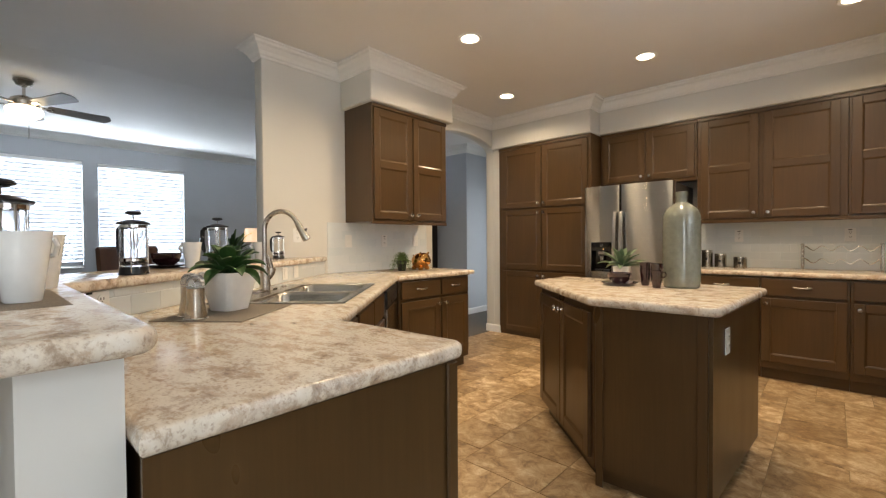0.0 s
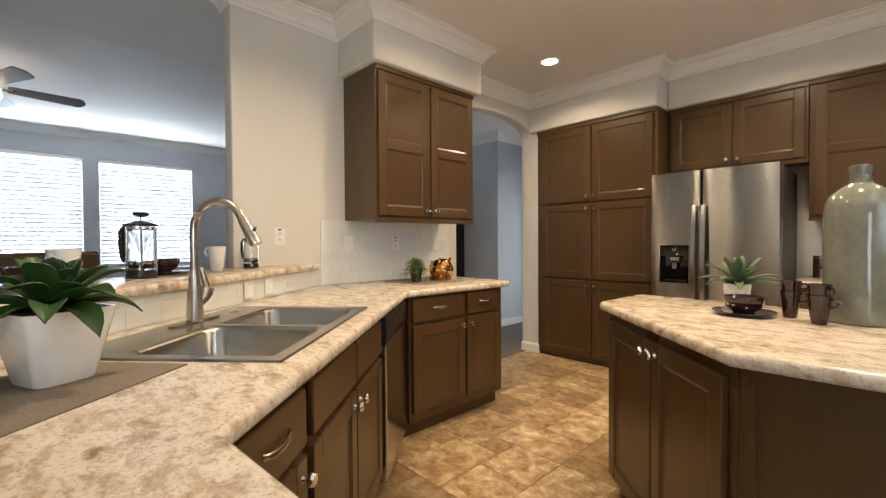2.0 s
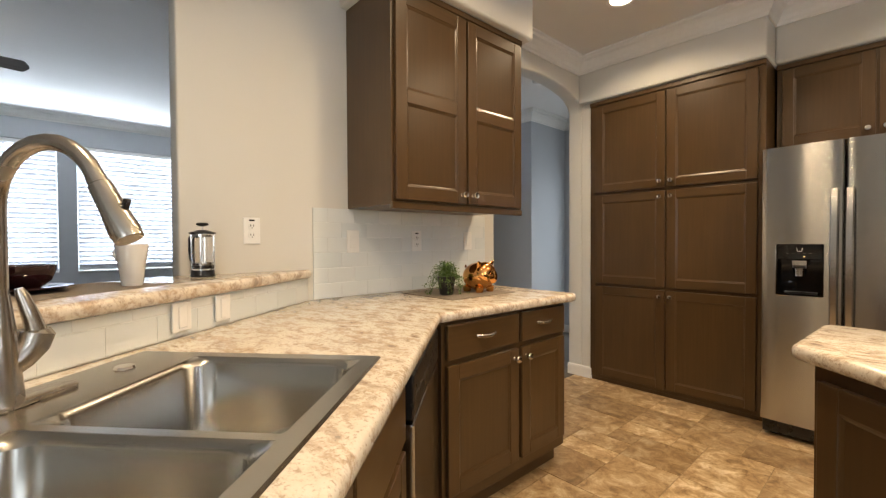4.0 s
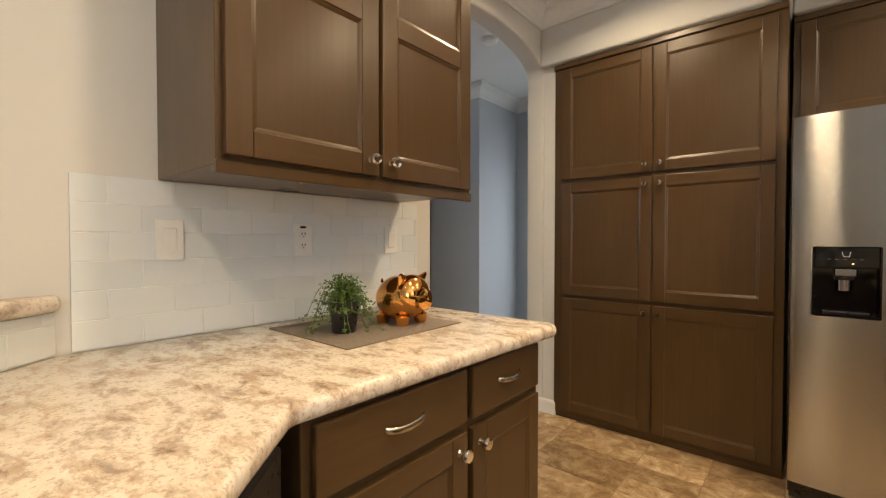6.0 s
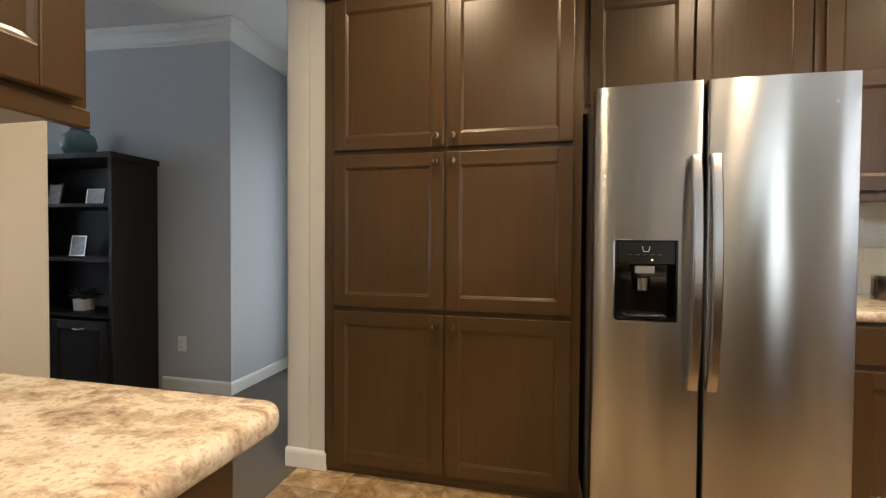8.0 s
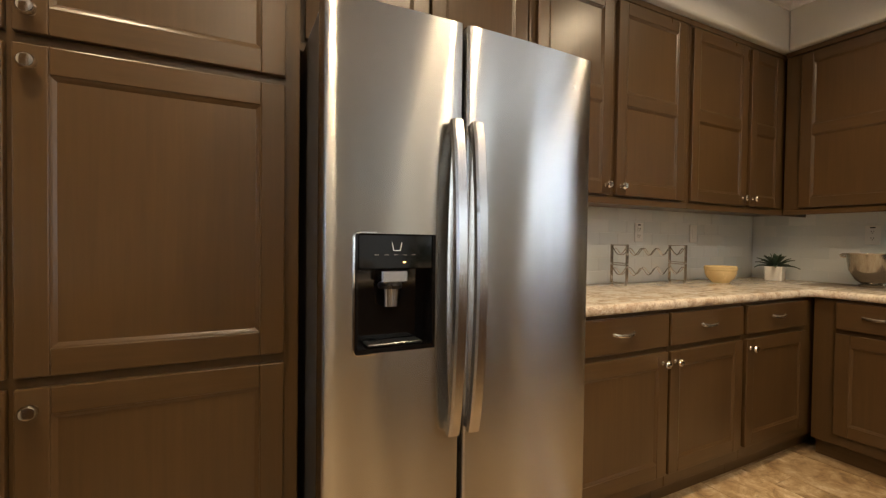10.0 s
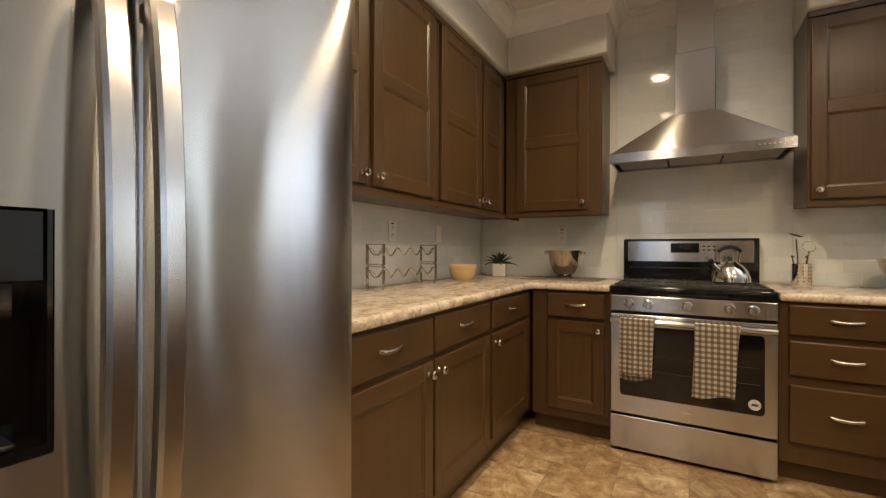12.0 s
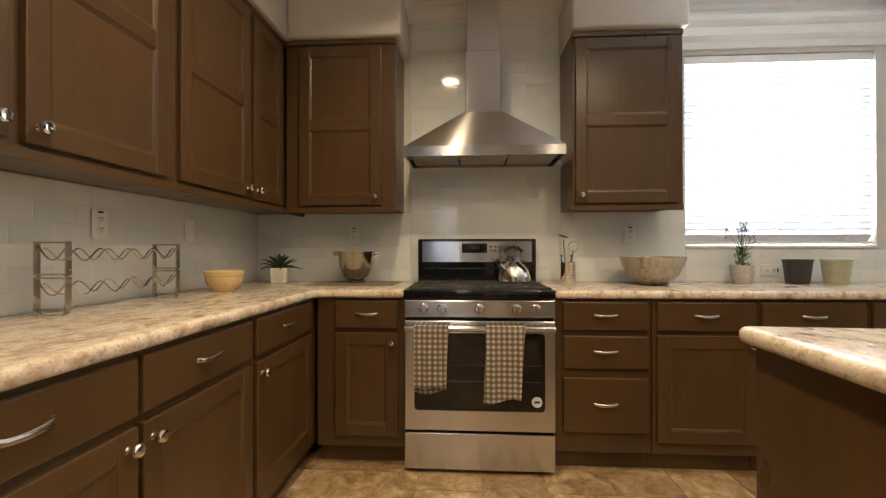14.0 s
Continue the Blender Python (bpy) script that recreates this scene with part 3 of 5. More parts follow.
countertop("island_countertop", isl_poly, [0.04] * 5, TOP, 0.042, "granite-look laminate top of the kitchen island")
corner_poly = [(-0.865, 4.855), (0.90, 4.855), (0.90, 4.402), (XE - 0.001, 4.402), (XE - 0.001, YN - 0.001), (-0.865, YN - 0.001)]
countertop("corner_countertop", corner_poly, [0, 0.06, 0, 0, 0, 0], TOP, 0.042, "granite-look laminate countertop in the corner beside the range")
countertop("window_countertop", [(0.90, 3.628), (0.90, 1.0), (XE - 0.001, 1.0), (XE - 0.001, 3.628)], [0, 0, 0, 0], TOP, 0.042, "granite-look laminate countertop beneath the kitchen window")

# ---- cabinets ----
base_cabinet(pose(-2.39, 2.66, 0, 0, 0, 90), 0.885, 0.69, [(0.02, 0.475, "r"), (0.50, 0.865, "l")])
# sink run
sink_m = pose(*on_sink(0.03, 0.035), 0, 0, 0, DIAG)
base_cabinet(sink_m, 0.36, 0.60, [(0.02, 0.34, "r")])
c = base_cabinet(pose(*on_sink(0.392, 0.035), 0, 0, 0, DIAG), 0.86, 0.02, [(0.02, 0.425, "r"), (0.435, 0.84, "l")], "brown-stained wooden sink base cabinet with false drawer fronts", "false")
dw = thing("dishwasher", pose(*on_sink(1.257, 0.035), 0, 0, 0, DIAG), "stainless steel dishwasher with black control strip under the counter", "dishwasher")
part("body", box(0.004, 0.575, 0.0, 0.45, 0.10, 0.872), RUBBER, dw)
part("door", box(0.006, 0.573, -0.035, -0.001, 0.11, 0.745, 0.006, 2), STEEL, dw, "brushed stainless steel door")
part("control_panel", box(0.006, 0.573, -0.035, -0.001, 0.752, 0.868, 0.006, 2), BLACK, dw, "glossy black control strip")
for k in range(7):
    part("button", box(0.05 + k * 0.07, 0.085 + k * 0.07, -0.0362, -0.034, 0.805, 0.812, 0.001), CHARCOAL, dw)
part("toe_kick", box(0.004, 0.575, 0.05, 0.45, 0.0, 0.0985), BLACK, dw)
# peninsula end
base_cabinet(pose(-0.575, 1.235, 0, 0, 0, 180), 0.46, 0.68, [(0.02, 0.44, "l")])
pe = thing("peninsula_end_panel", pose(-0.572, 0.54, 0), "flat brown-stained end panel of the peninsula", "panel")
part("panel", box(0, 0.012, 0, 0.70, 0.0, 0.872, 0.001), CAB, pe)
part("corner_post", box(0.0122, 0.022, 0.665, 0.705, 0.0, 0.872, 0.004), CAB, pe)

wall_cabinet(pose(-2.695, 2.64, 0, 0, 0, 90), 0.935, 0.39, 1.368, 2.378, [(0.015, 0.458, "r"), (0.474, 0.915, "l")])

# pantry
pa = thing("pantry_cabinet", pose(-3.0, 4.945, 0), "tall brown-stained pantry cabinet with six recessed-panel doors", "cabinet")
part("body", box(0, 1.225, 0, 0.555, 0.03, 2.374, 0.002), CAB, pa)
part("plinth", box(0, 1.225, 0.012, 0.555, 0.0, 0.0285), CABX, pa)
part("top_trim", box(-0.001, 1.226, -0.014, 0.004, 2.338, 2.37, 0.003), CABX, pa)
for z0, z1, top in ((0.062, 0.815, True), (0.84, 1.575, True), (1.60, 2.325, False)):
    for x0, x1, side in ((0.058, 0.613, "r"), (0.627, 1.185, "l")):
        door(pa, x0, x1, z0, z1, side, top)

# over the refrigerator and along the north wall
wall_cabinet(pose(-1.76, 5.18, 0), 0.955, 0.32, 1.80, 2.378, [(0.03, 0.475, "r"), (0.49, 0.935, "l")], False, "short brown-stained wall cabinet above the refrigerator")
wall_cabinet(pose(-0.80, 5.18, 0), 1.078, 0.32, 1.368, 2.378, [(0.035, 0.487, "r"), (0.525, 1.03, "l")])
wall_cabinet(pose(0.280, 5.18, 0), 1.268, 0.32, 1.368, 2.378, [(0.016, 0.535, "r"), (0.572, 0.905, "l")])
base_cabinet(pose(-0.83, 4.887, 0), 0.566, 0.61, [(0.01, 0.556, "r")])
base_cabinet(pose(-0.262, 4.887, 0), 0.552, 0.61, [(0.004, 0.536, "l")])
base_cabinet(pose(0.292, 4.887, 0), 1.248, 0.61, [(0.018, 0.580, "l")])
part("side_panel", box(-0.875, -0.865, 4.90, YN - 0.002, 0, 0.872), CAB, thing("counter_end_panel", Matrix(), "brown-stained panel beside the refrigerator", "panel"))
part("filler", box(-0.862, -0.832, 4.888, 5.4, 0.0, 0.872, 0.002), CAB, thing("cabinet_filler", Matrix(), "brown-stained filler between refrigerator and base cabinets", "panel"))
# east wall
wall_cabinet(pose(1.22, 5.155, 0, 0, 0, -90), 0.66, 0.325, 1.368, 2.378, [(0.085, 0.575, "r")])
wall_cabinet(pose(1.22, 3.468, 0, 0, 0, -90), 0.615, 0.325, 1.368, 2.378, [(0.014, 0.585, "l")], label="brown-stained wall cabinet between range hood and window")
base_cabinet(pose(0.93, 4.86, 0, 0, 0, -90), 0.465, 0.61, [(0.10, 0.43, "r")])
base_cabinet(pose(0.93, 3.63, 0, 0, 0, -90), 0.475, 0.61, [(0.04, 0.455, "")], "brown-stained three-drawer base cabinet beside the range", "drawers")
base_cabinet(pose(0.93, 3.15, 0, 0, 0, -90), 0.505, 0.61, [(0.02, 0.495, "r")])
base_cabinet(pose(0.93, 2.64, 0, 0, 0, -90), 0.51, 0.61, [(0.01, 0.495, "l")])
base_cabinet(pose(0.93, 2.125, 0, 0, 0, -90), 0.53, 0.61, [(0.01, 0.515, "r")])
base_cabinet(pose(0.93, 1.59, 0, 0, 0, -90), 0.55, 0.61, [(0.01, 0.535, "l")])

# island
isl = thing("kitchen_island", Matrix(), "brown-stained wooden kitchen island with two angled doors", "island")
ib = [(-1.30, 3.015), (-0.665, 2.395), (-0.17, 2.405), (-0.115, 3.325), (-1.29, 3.39)]
part("body", prism(ib, 0.085, 0.8755), CAB, isl)
part("toe_kick", prism([(-1.25, 3.03), (-0.65, 2.445), (-0.20, 2.45), (-0.19, 3.34), (-1.25, 3.37)], 0.0, 0.084), CABX, isl)
ang = math.degrees(math.atan2(2.395 - 3.015, -0.665 + 1.30))
wl = math.hypot(0.635, 0.62)
for x0, x1, s in ((0.03, wl / 2 - 0.004, "r"), (wl / 2 + 0.004, wl - 0.03, "l")):
    d = panel_door(isl, pose(-1.30, 3.015, 0, 0, 0, ang) @ pose(x0, -0.001, 0.115), x1 - x0, 0.72)
    knob(d, (x1 - x0) - 0.03 if s == "r" else 0.03, 0.675)
part("corner_post", box(-0.655, -0.62, 2.386, 2.394, 0.0, 0.872, 0.002), CAB, isl)
part("corner_post", box(-0.225, -0.185, 2.392, 2.402, 0.0, 0.872, 0.002), CAB, isl)


# ---- outlets ----
def outlet(m, label, parts, w=0.072, h=0.116):
    """A cover plate on a wall, facing local -y."""
    o = thing("wall_outlet", m, label, "outlet")
    part("cover_plate", box(-w / 2, w / 2, -0.006, 0, -h / 2, h / 2, 0.003, 2), WHITE, o)
    for kind, x in parts:
        if kind == "switch":
            part("rocker", box(x - 0.017, x + 0.017, -0.0095, -0.0062, -0.033, 0.033, 0.002), WHITE, o)
        else:
            for z in (-0.02, 0.02):
                part("socket", transformed(lathe([(0, 0), (0.0165, 0), (0.0165, 0.0028), (0, 0.003)], 16), pose(x, -0.0062, z, 90)), WHITE, o)
                for dx in (-0.006, 0.006):
                    part("slot", box(x + dx - 0.0013, x + dx + 0.0013, -0.0102, -0.0093, z - 0.002, z + 0.007), BLACK, o)
                part("slot", box(x - 0.002, x + 0.002, -0.0102, -0.0093, z - 0.010, z - 0.006), BLACK, o)
            if kind == "gfci":
                part("test_button", box(x - 0.012, x + 0.012, -0.0085, -0.0062, 0.042, 0.049, 0.001), BLACK, o)
    return o


TW = 0.010
outlet(pose(XW + 0.001, 2.165, 1.25, 0, 0, 90), "white electrical outlet on the wall above the bar", [("gfci", 0)])
outlet(pose(XW + TW, 2.665, 1.20, 0, 0, 90), "white rocker switch on the tiled wall", [("switch", 0)])
outlet(pose(XW + TW, 3.085, 1.20, 0, 0, 90), "white electrical outlet on the tiled wall", [("gfci", 0)])
outlet(pose(XW + TW, 3.51, 1.20, 0, 0, 90), "white rocker switch at the end of the tiled wall", [("switch", 0)])
for x in (-0.50, 0.30, 0.83):
    outlet(pose(x, YN - TW, 1.225), "white electrical outlet on the tiled wall", [("gfci" if x < 0.5 else "switch", 0)])
outlet(pose(XE - TW, 4.83, 1.225, 0, 0, -90), "white electrical outlet near the mixing bowl", [("gfci", 0)])
outlet(pose(XE - TW, 3.03, 1.222, 0, 0, -90), "white electrical outlet under the wall cabinet", [("gfci", 0)])
outlet(pose(XE - TW, 2.17, 0.992, 0, 90, -90), "white horizontal outlet under the window", [("gfci", 0)])
outlet(pose(-0.1565, 2.62, 0.74, 0, 0, 86.6), "white outlet on the island side", [("plug", 0)])
PN = math.degrees(math.atan2(0.53 - 2.42, -1.62 + 3.09)) + 180  # heading along the low wall


def on_pony(s, z, off=0.011):
    """A pose on the low wall's kitchen face, s metres from its near corner."""
    d = Vector((-3.09 + 1.62, 2.42 - 0.53)).normalized()
    p = Vector((-1.62, 0.53)) + d * s + Vector((d.y, -d.x)) * off
    return pose(p.x, p.y, z, 0, 0, PN)


outlet(on_pony(0.14, 0.975), "white double outlet under the bar top", [("gfci", -0.024), ("plug", 0.024)], 0.116, 0.10)
outlet(on_pony(1.60, 0.978), "white switch under the bar top", [("switch", 0)], 0.072, 0.088)
outlet(on_pony(1.78, 0.978), "white switch beside another under the bar top", [("switch", 0)], 0.072, 0.088)
outlet(pose(-4.62, 5.729, 0.36), "white outlet on the living room wall", [("plug", 0)])

# ---- refrigerator ----
fr = thing("refrigerator", pose(-1.755, 4.70, 0), "stainless steel side-by-side refrigerator with ice and water dispenser", "refrigerator")
part("body", box(0.004, 0.852, 0.085, 0.78, 0.03, 1.735, 0.004), RUBBER, fr, "dark grey painted cabinet")
part("base_grille", box(0.01, 0.83, 0.06, 0.12, 0.02, 0.10, 0.003), BLACK, fr)
for x in (0.06, 0.78):
    part("foot", lathe([(0, 0), (0.022, 0), (0.022, 0.03), (0, 0.03)], 12, at=(x, 0.12, 0)), BLACK, fr)


def fridge_door(x0, x1, cut=None):
    """A bowed door, front near y=0; cut: an opening for the dispenser."""
    bm = bmesh.new()
    W = x1 - x0
    xs = sorted({x0 + W * k / 16 for k in range(17)} | ({cut[0], cut[1]} if cut else set()))
    zs = sorted({0.11, 1.745} | ({cut[2], cut[3]} if cut else set()))

    def bow(x):
        s = (x - 0.43) / 0.43
        edge = min(x - x0, x1 - x)
        return 0.017 * abs(s) ** 2.4 + (0.012 * (1 - edge / 0.012) ** 2 if edge < 0.012 else 0)
    xs = sorted(set(xs) | {x0 + 0.003, x0 + 0.008, x1 - 0.003, x1 - 0.008})
    grid = [[bm.verts.new((x, bow(x), z)) for x in xs] for z in zs]
    for r in range(len(zs) - 1):
        for q in range(len(xs) - 1):
            if cut and cut[0] - 1e-6 <= xs[q] < cut[1] - 1e-6 and cut[2] - 1e-6 <= zs[r] < cut[3] - 1e-6:
                continue
            bm.faces.new((grid[r][q], grid[r][q + 1], grid[r + 1][q + 1], grid[r + 1][q]))
    ex = bmesh.ops.extrude_edge_only(bm, edges=[e for e in bm.edges if e.is_boundary])
    for v in ex["geom"]:
        if isinstance(v, bmesh.types.BMVert):
            v.co.y = 0.083
    return bm


CUT = (0.080, 0.294, 0.872, 1.172)
ld = part("door", fridge_door(0.002, 0.374, CUT), FRIDGE, fr, "brushed stainless steel freezer door", True)
rd = part("door", fridge_door(0.384, 0.858), FRIDGE, fr, "brushed stainless steel refrigerator door", True)
for owner, x in ((ld, 0.338), (rd, 0.400)):
    bm = bmesh.new()
    rings = []
    for k in range(25):
        s = k / 24
        z, y = 0.64 + 0.835 * s, -0.030 - 0.034 * math.sin(math.pi * s) ** 0.7
        rings.append([bm.verts.new(v) for v in ((x - 0.017, y - 0.002, z), (x - 0.012, y - 0.008, z), (x + 0.012, y - 0.008, z), (x + 0.017, y - 0.002, z), (x + 0.017, y + 0.014, z), (x - 0.017, y + 0.014, z))])
    for a, b in zip(rings, rings[1:]):
        for k in range(6):
            bm.faces.new((a[k], a[(k + 1) % 6], b[(k + 1) % 6], b[k]))
    bm.faces.new(rings[0][::-1])
    bm.faces.new(rings[-1])
    for z in (0.655, 1.46):
        add_box(bm, x - 0.012, x + 0.012, -0.018, 0.012, z - 0.014, z + 0.014, 0.002)
    part("handle", bm, HANDLESTEEL, owner, "bowed stainless steel handle", True)
dis = part("dispenser", box(CUT[0] + 0.001, CUT[1] - 0.001, 0.064, 0.080, CUT[2] + 0.001, CUT[3] - 0.001), GLOSSBLACK, fr, "glossy black ice and water dispenser")
for q in ((CUT[0] + 0.0005, CUT[0] + 0.006, CUT[2], CUT[3]), (CUT[1] - 0.006, CUT[1] - 0.0005, CUT[2], CUT[3])):
    part("recess_wall", box(q[0], q[1], 0.004, 0.063, q[2] + 0.001, q[3] - 0.001), GLOSSBLACK, dis)
part("recess_sill", box(CUT[0] + 0.0062, CUT[1] - 0.0062, 0.004, 0.063, CUT[2] + 0.001, CUT[2] + 0.012), GLOSSBLACK, dis)
rim = rounded([(CUT[0] - 0.003, CUT[2] - 0.003), (CUT[1] + 0.003, CUT[2] - 0.003), (CUT[1] + 0.003, CUT[3] + 0.003), (CUT[0] - 0.003, CUT[3] + 0.003)], [0.014] * 4)
part("rim", tube([(x, 0.010, z) for x, z in rim + rim[:1]], 0.0035, 6), CHROME, dis, smooth=True)
part("control_face", box(CUT[0] + 0.006, CUT[1] - 0.006, 0.008, 0.063, 1.082, 1.171, 0.003), GLOSSBLACK, dis, "black touch control face")
part("cup_icon", tube([(0.174, 0.0065, 1.150), (0.178, 0.0065, 1.130), (0.196, 0.0065, 1.130), (0.200, 0.0065, 1.150)], 0.0011, 5), WHITE, dis)
for k in range(5):
    part("marking", box(0.128 + k * 0.025, 0.140 + k * 0.025, 0.0066, 0.0078, 1.118, 1.1195), NICKEL, dis)
part("indicator_lamp", box(0.205, 0.211, 0.0062, 0.0078, 1.098, 1.102), emitter("amber_indicator", (1.0, 0.5, 0.1), 4.0), dis, "small amber light")
part("chute", box(0.150, 0.222, 0.012, 0.060, 1.046, 1.080, 0.004), STEEL, dis, "silver ice chute")
part("paddle", transformed(lathe([(0, 0), (0.027, 0), (0.028, 0.03), (0.030, 0.045), (0, 0.046)], 16), pose(0.182, 0.045, 0.985)), STEEL, dis, "silver paddle", True)
part("collar", transformed(lathe([(0.030, 0), (0.033, 0.008), (0.028, 0.016), (0, 0.016)], 16), pose(0.182, 0.045, 1.031)), BLACK, dis, smooth=True)
part("drip_tray", box(0.115, 0.262, 0.010, 0.06, 0.886, 0.893, 0.002), BLACK, dis)
part("badge", box(0.705, 0.785, 0.010, 0.013, 1.640, 1.654, 0.001), CHROME, rd, "small chrome badge")

# ---- range ----
RY0, RY1 = 3.637, 4.394
rg = thing("gas_range", pose(0.872, RY1, 0, 0, 0, -90), "freestanding stainless steel gas range with black cooktop", "stove")
W = RY1 - RY0
part("body", box(0.002, W - 0.002, 0.03, 0.66, 0.03, 0.905, 0.003), BLACK, rg)
part("storage_drawer", box(0.003, W - 0.003, -0.004, 0.028, 0.022, 0.205, 0.005, 2), STEEL, rg, "stainless steel storage drawer")
od = part("oven_door", box(0.003, W - 0.003, -0.012, 0.028, 0.220, 0.770, 0.006, 2), STEEL, rg, "stainless steel oven door")
part("oven_window", prism(rounded([(0.055, 0.322), (W - 0.055, 0.322), (W - 0.055, 0.708), (0.055, 0.708)], [0.02] * 4), 0, 0.004, 0.001), GLOSSBLACK, od, "dark glass oven window", m=pose(0, -0.0125, 0, 90))
part("door_badge", box(W / 2 - 0.018, W / 2 + 0.018, -0.0145, -0.0121, 0.262, 0.274), CHROME, od)
part("sticker", transformed(lathe([(0, 0), (0.026, 0), (0.026, 0.0006), (0, 0.0006)], 24), pose(W - 0.095, -0.017, 0.372, 90)), PAPER, od, "round white sticker")
part("sticker_mark", box(W - 0.108, W - 0.082, -0.0184, -0.0178, 0.366, 0.378), CHARCOAL, od)
for z in (0.47, 0.55):
    part("oven_rack", tube([(0.075, -0.0172, z), (W - 0.075, -0.0172, z)], 0.0010, 5), RUBBER, od)
bar = tube([(0.012, -0.055, 0.738), (W - 0.012, -0.055, 0.738)], 0.015, 12)
for x in (0.03, W - 0.03):
    add_box(bar, x - 0.014, x + 0.014, -0.052, -0.010, 0.726, 0.752, 0.002)
part("handle", bar, STEEL, od, "stainless steel bar handle", True)
part("control_panel", box(0.003, W - 0.003, -0.014, 0.028, 0.785, 0.872, 0.005, 2), STEEL, rg, "stainless steel knob panel")
for x in (0.10, 0.195, W / 2, W - 0.195, W - 0.10):
    k = part("burner_knob", transformed(lathe([(0, 0), (0.025, 0), (0.025, 0.006), (0.021, 0.010), (0.019, 0.028), (0, 0.029)], 18), pose(x, -0.0145, 0.829, 90)), STEEL, rg, "brushed metal burner knob", True)
    part("grip", box(x - 0.004, x + 0.004, -0.052, -0.040, 0.811, 0.847, 0.002), STEEL, k)
part("cooktop", box(0.0, W, -0.012, 0.60, 0.876, 0.922, 0.008, 3), GLOSSBLACK, rg, "glossy black cooktop", True)
part("cooktop_plate", box(0.022, W - 0.022, 0.022, 0.578, 0.9221, 0.9262, 0.002), IRON, rg, "matte black burner deck")
for gx in (0.02, W / 2 + 0.004):
    bm = bmesh.new()
    gw = W / 2 - 0.024
    for q in (0.03, 0.30, 0.555):
        add_box(bm, gx, gx + gw, q, q + 0.014, 0.9225, 0.932, 0.002)
    for k in range(4):
        x = gx + k * (gw - 0.014) / 3
        add_box(bm, x, x + 0.014, 0.03, 0.569, 0.9228, 0.9325, 0.002)
    for k in range(3):
        add_box(bm, gx + 0.05 + k * 0.11, gx + 0.062 + k * 0.11, 0.10, 0.24, 0.9226, 0.9328, 0.002)
        add_box(bm, gx + 0.05 + k * 0.11, gx + 0.062 + k * 0.11, 0.36, 0.50, 0.9226, 0.9328, 0.002)
    for x in (gx, gx + gw - 0.014):
        for y in (0.03, 0.555):
            add_box(bm, x, x + 0.020, y, y + 0.020, 0.9221, 0.9322)
    part("grate", bm, IRON, rg, "black cast-iron grate")
for x, y in ((0.19, 0.17), (0.19, 0.43), (W - 0.19, 0.17), (W - 0.19, 0.43), (W / 2, 0.30)):
    part("burner", lathe([(0, 0), (0.045, 0), (0.045, 0.006), (0.03, 0.010), (0, 0.010)], 20, at=(x, y, 0.9222)), IRON, rg)
bg = part("backguard", box(0.0, W, 0.602, 0.668, 0.905, 1.195, 0.008, 2), GLOSSBLACK, rg, "black backguard with stainless steel face")
part("face", box(0.028, W - 0.028, 0.597, 0.6018, 1.045, 1.180, 0.003), STEEL, bg, "stainless steel control face")
part("display", box(0.285, 0.445, 0.593, 0.5968, 1.105, 1.165, 0.003), GLOSSBLACK, bg, "black clock display")
part("digits", box(0.335, 0.395, 0.5916, 0.5929, 1.130, 1.150), BLACK, bg)
for k in range(6):
    part("button", box(0.462 + 0.028 * (k % 3), 0.478 + 0.028 * (k % 3), 0.5945, 0.5968, 1.118 + 0.022 * (k // 3), 1.126 + 0.022 * (k // 3)), CHARCOAL, bg)
part("vent_slot", box(0.04, W - 0.04, 0.5985, 0.6018, 1.000, 1.010), BLACK, bg)


def towel(x, w, front, back, skew, label):
    t = thing("tea_towel", pose(0.872, RY1, 0, 0, 0, -90) @ pose(x, -0.055, 0.738), label, "towel", "towels on the oven door")
    bm = bmesh.new()
    rows = [(-0.017, -front)] + [(-0.0175 - 0.002 * math.sin(k), -front + front * k / 14) for k in range(1, 14)] + [(-0.017, 0.0)] \
        + [(0.0175 * math.cos(a), 0.0175 * math.sin(a)) for a in (2.6, 2.1, 1.57, 1.0, 0.5)] + [(0.0185, 0.0)] + [(0.018, -back * k / 8) for k in range(1, 9)]
    cols, grid = 16, []
    for y, z in rows:
        line = []
        for k in range(cols + 1):
            s = k / cols
            fall = min(1, max(0, -z / 0.12))
            wob = 0.006 * math.sin(s * 9 + x * 30) * fall + 0.004 * math.sin(s * 17 + 1.3) * fall
            xx = (s - 0.5) * w * (1 - 0.06 * fall) + skew * z
            line.append(bm.verts.new((xx, y + (-abs(wob) if y < 0 else abs(wob) * 0.4), z + (0.012 * math.sin(s * 5 + x * 20) if z < -0.9 * front else 0))))
        grid.append(line)
    for a, b in zip(grid, grid[1:]):
        for k in range(cols):
            bm.faces.new((a[k], a[k + 1], b[k + 1], b[k]))
    bmesh.ops.solidify(bm, geom=bm.faces[:], thickness=0.004)
    part("cloth", bm, CHECK, t, smooth=True)


towel(0.145, 0.17, 0.28, 0.32, 0.03, "brown and cream checked tea towel hanging on the oven handle")
towel(0.505, 0.19, 0.345, 0.30, 0.05, "longer brown and cream checked tea towel on the oven handle")

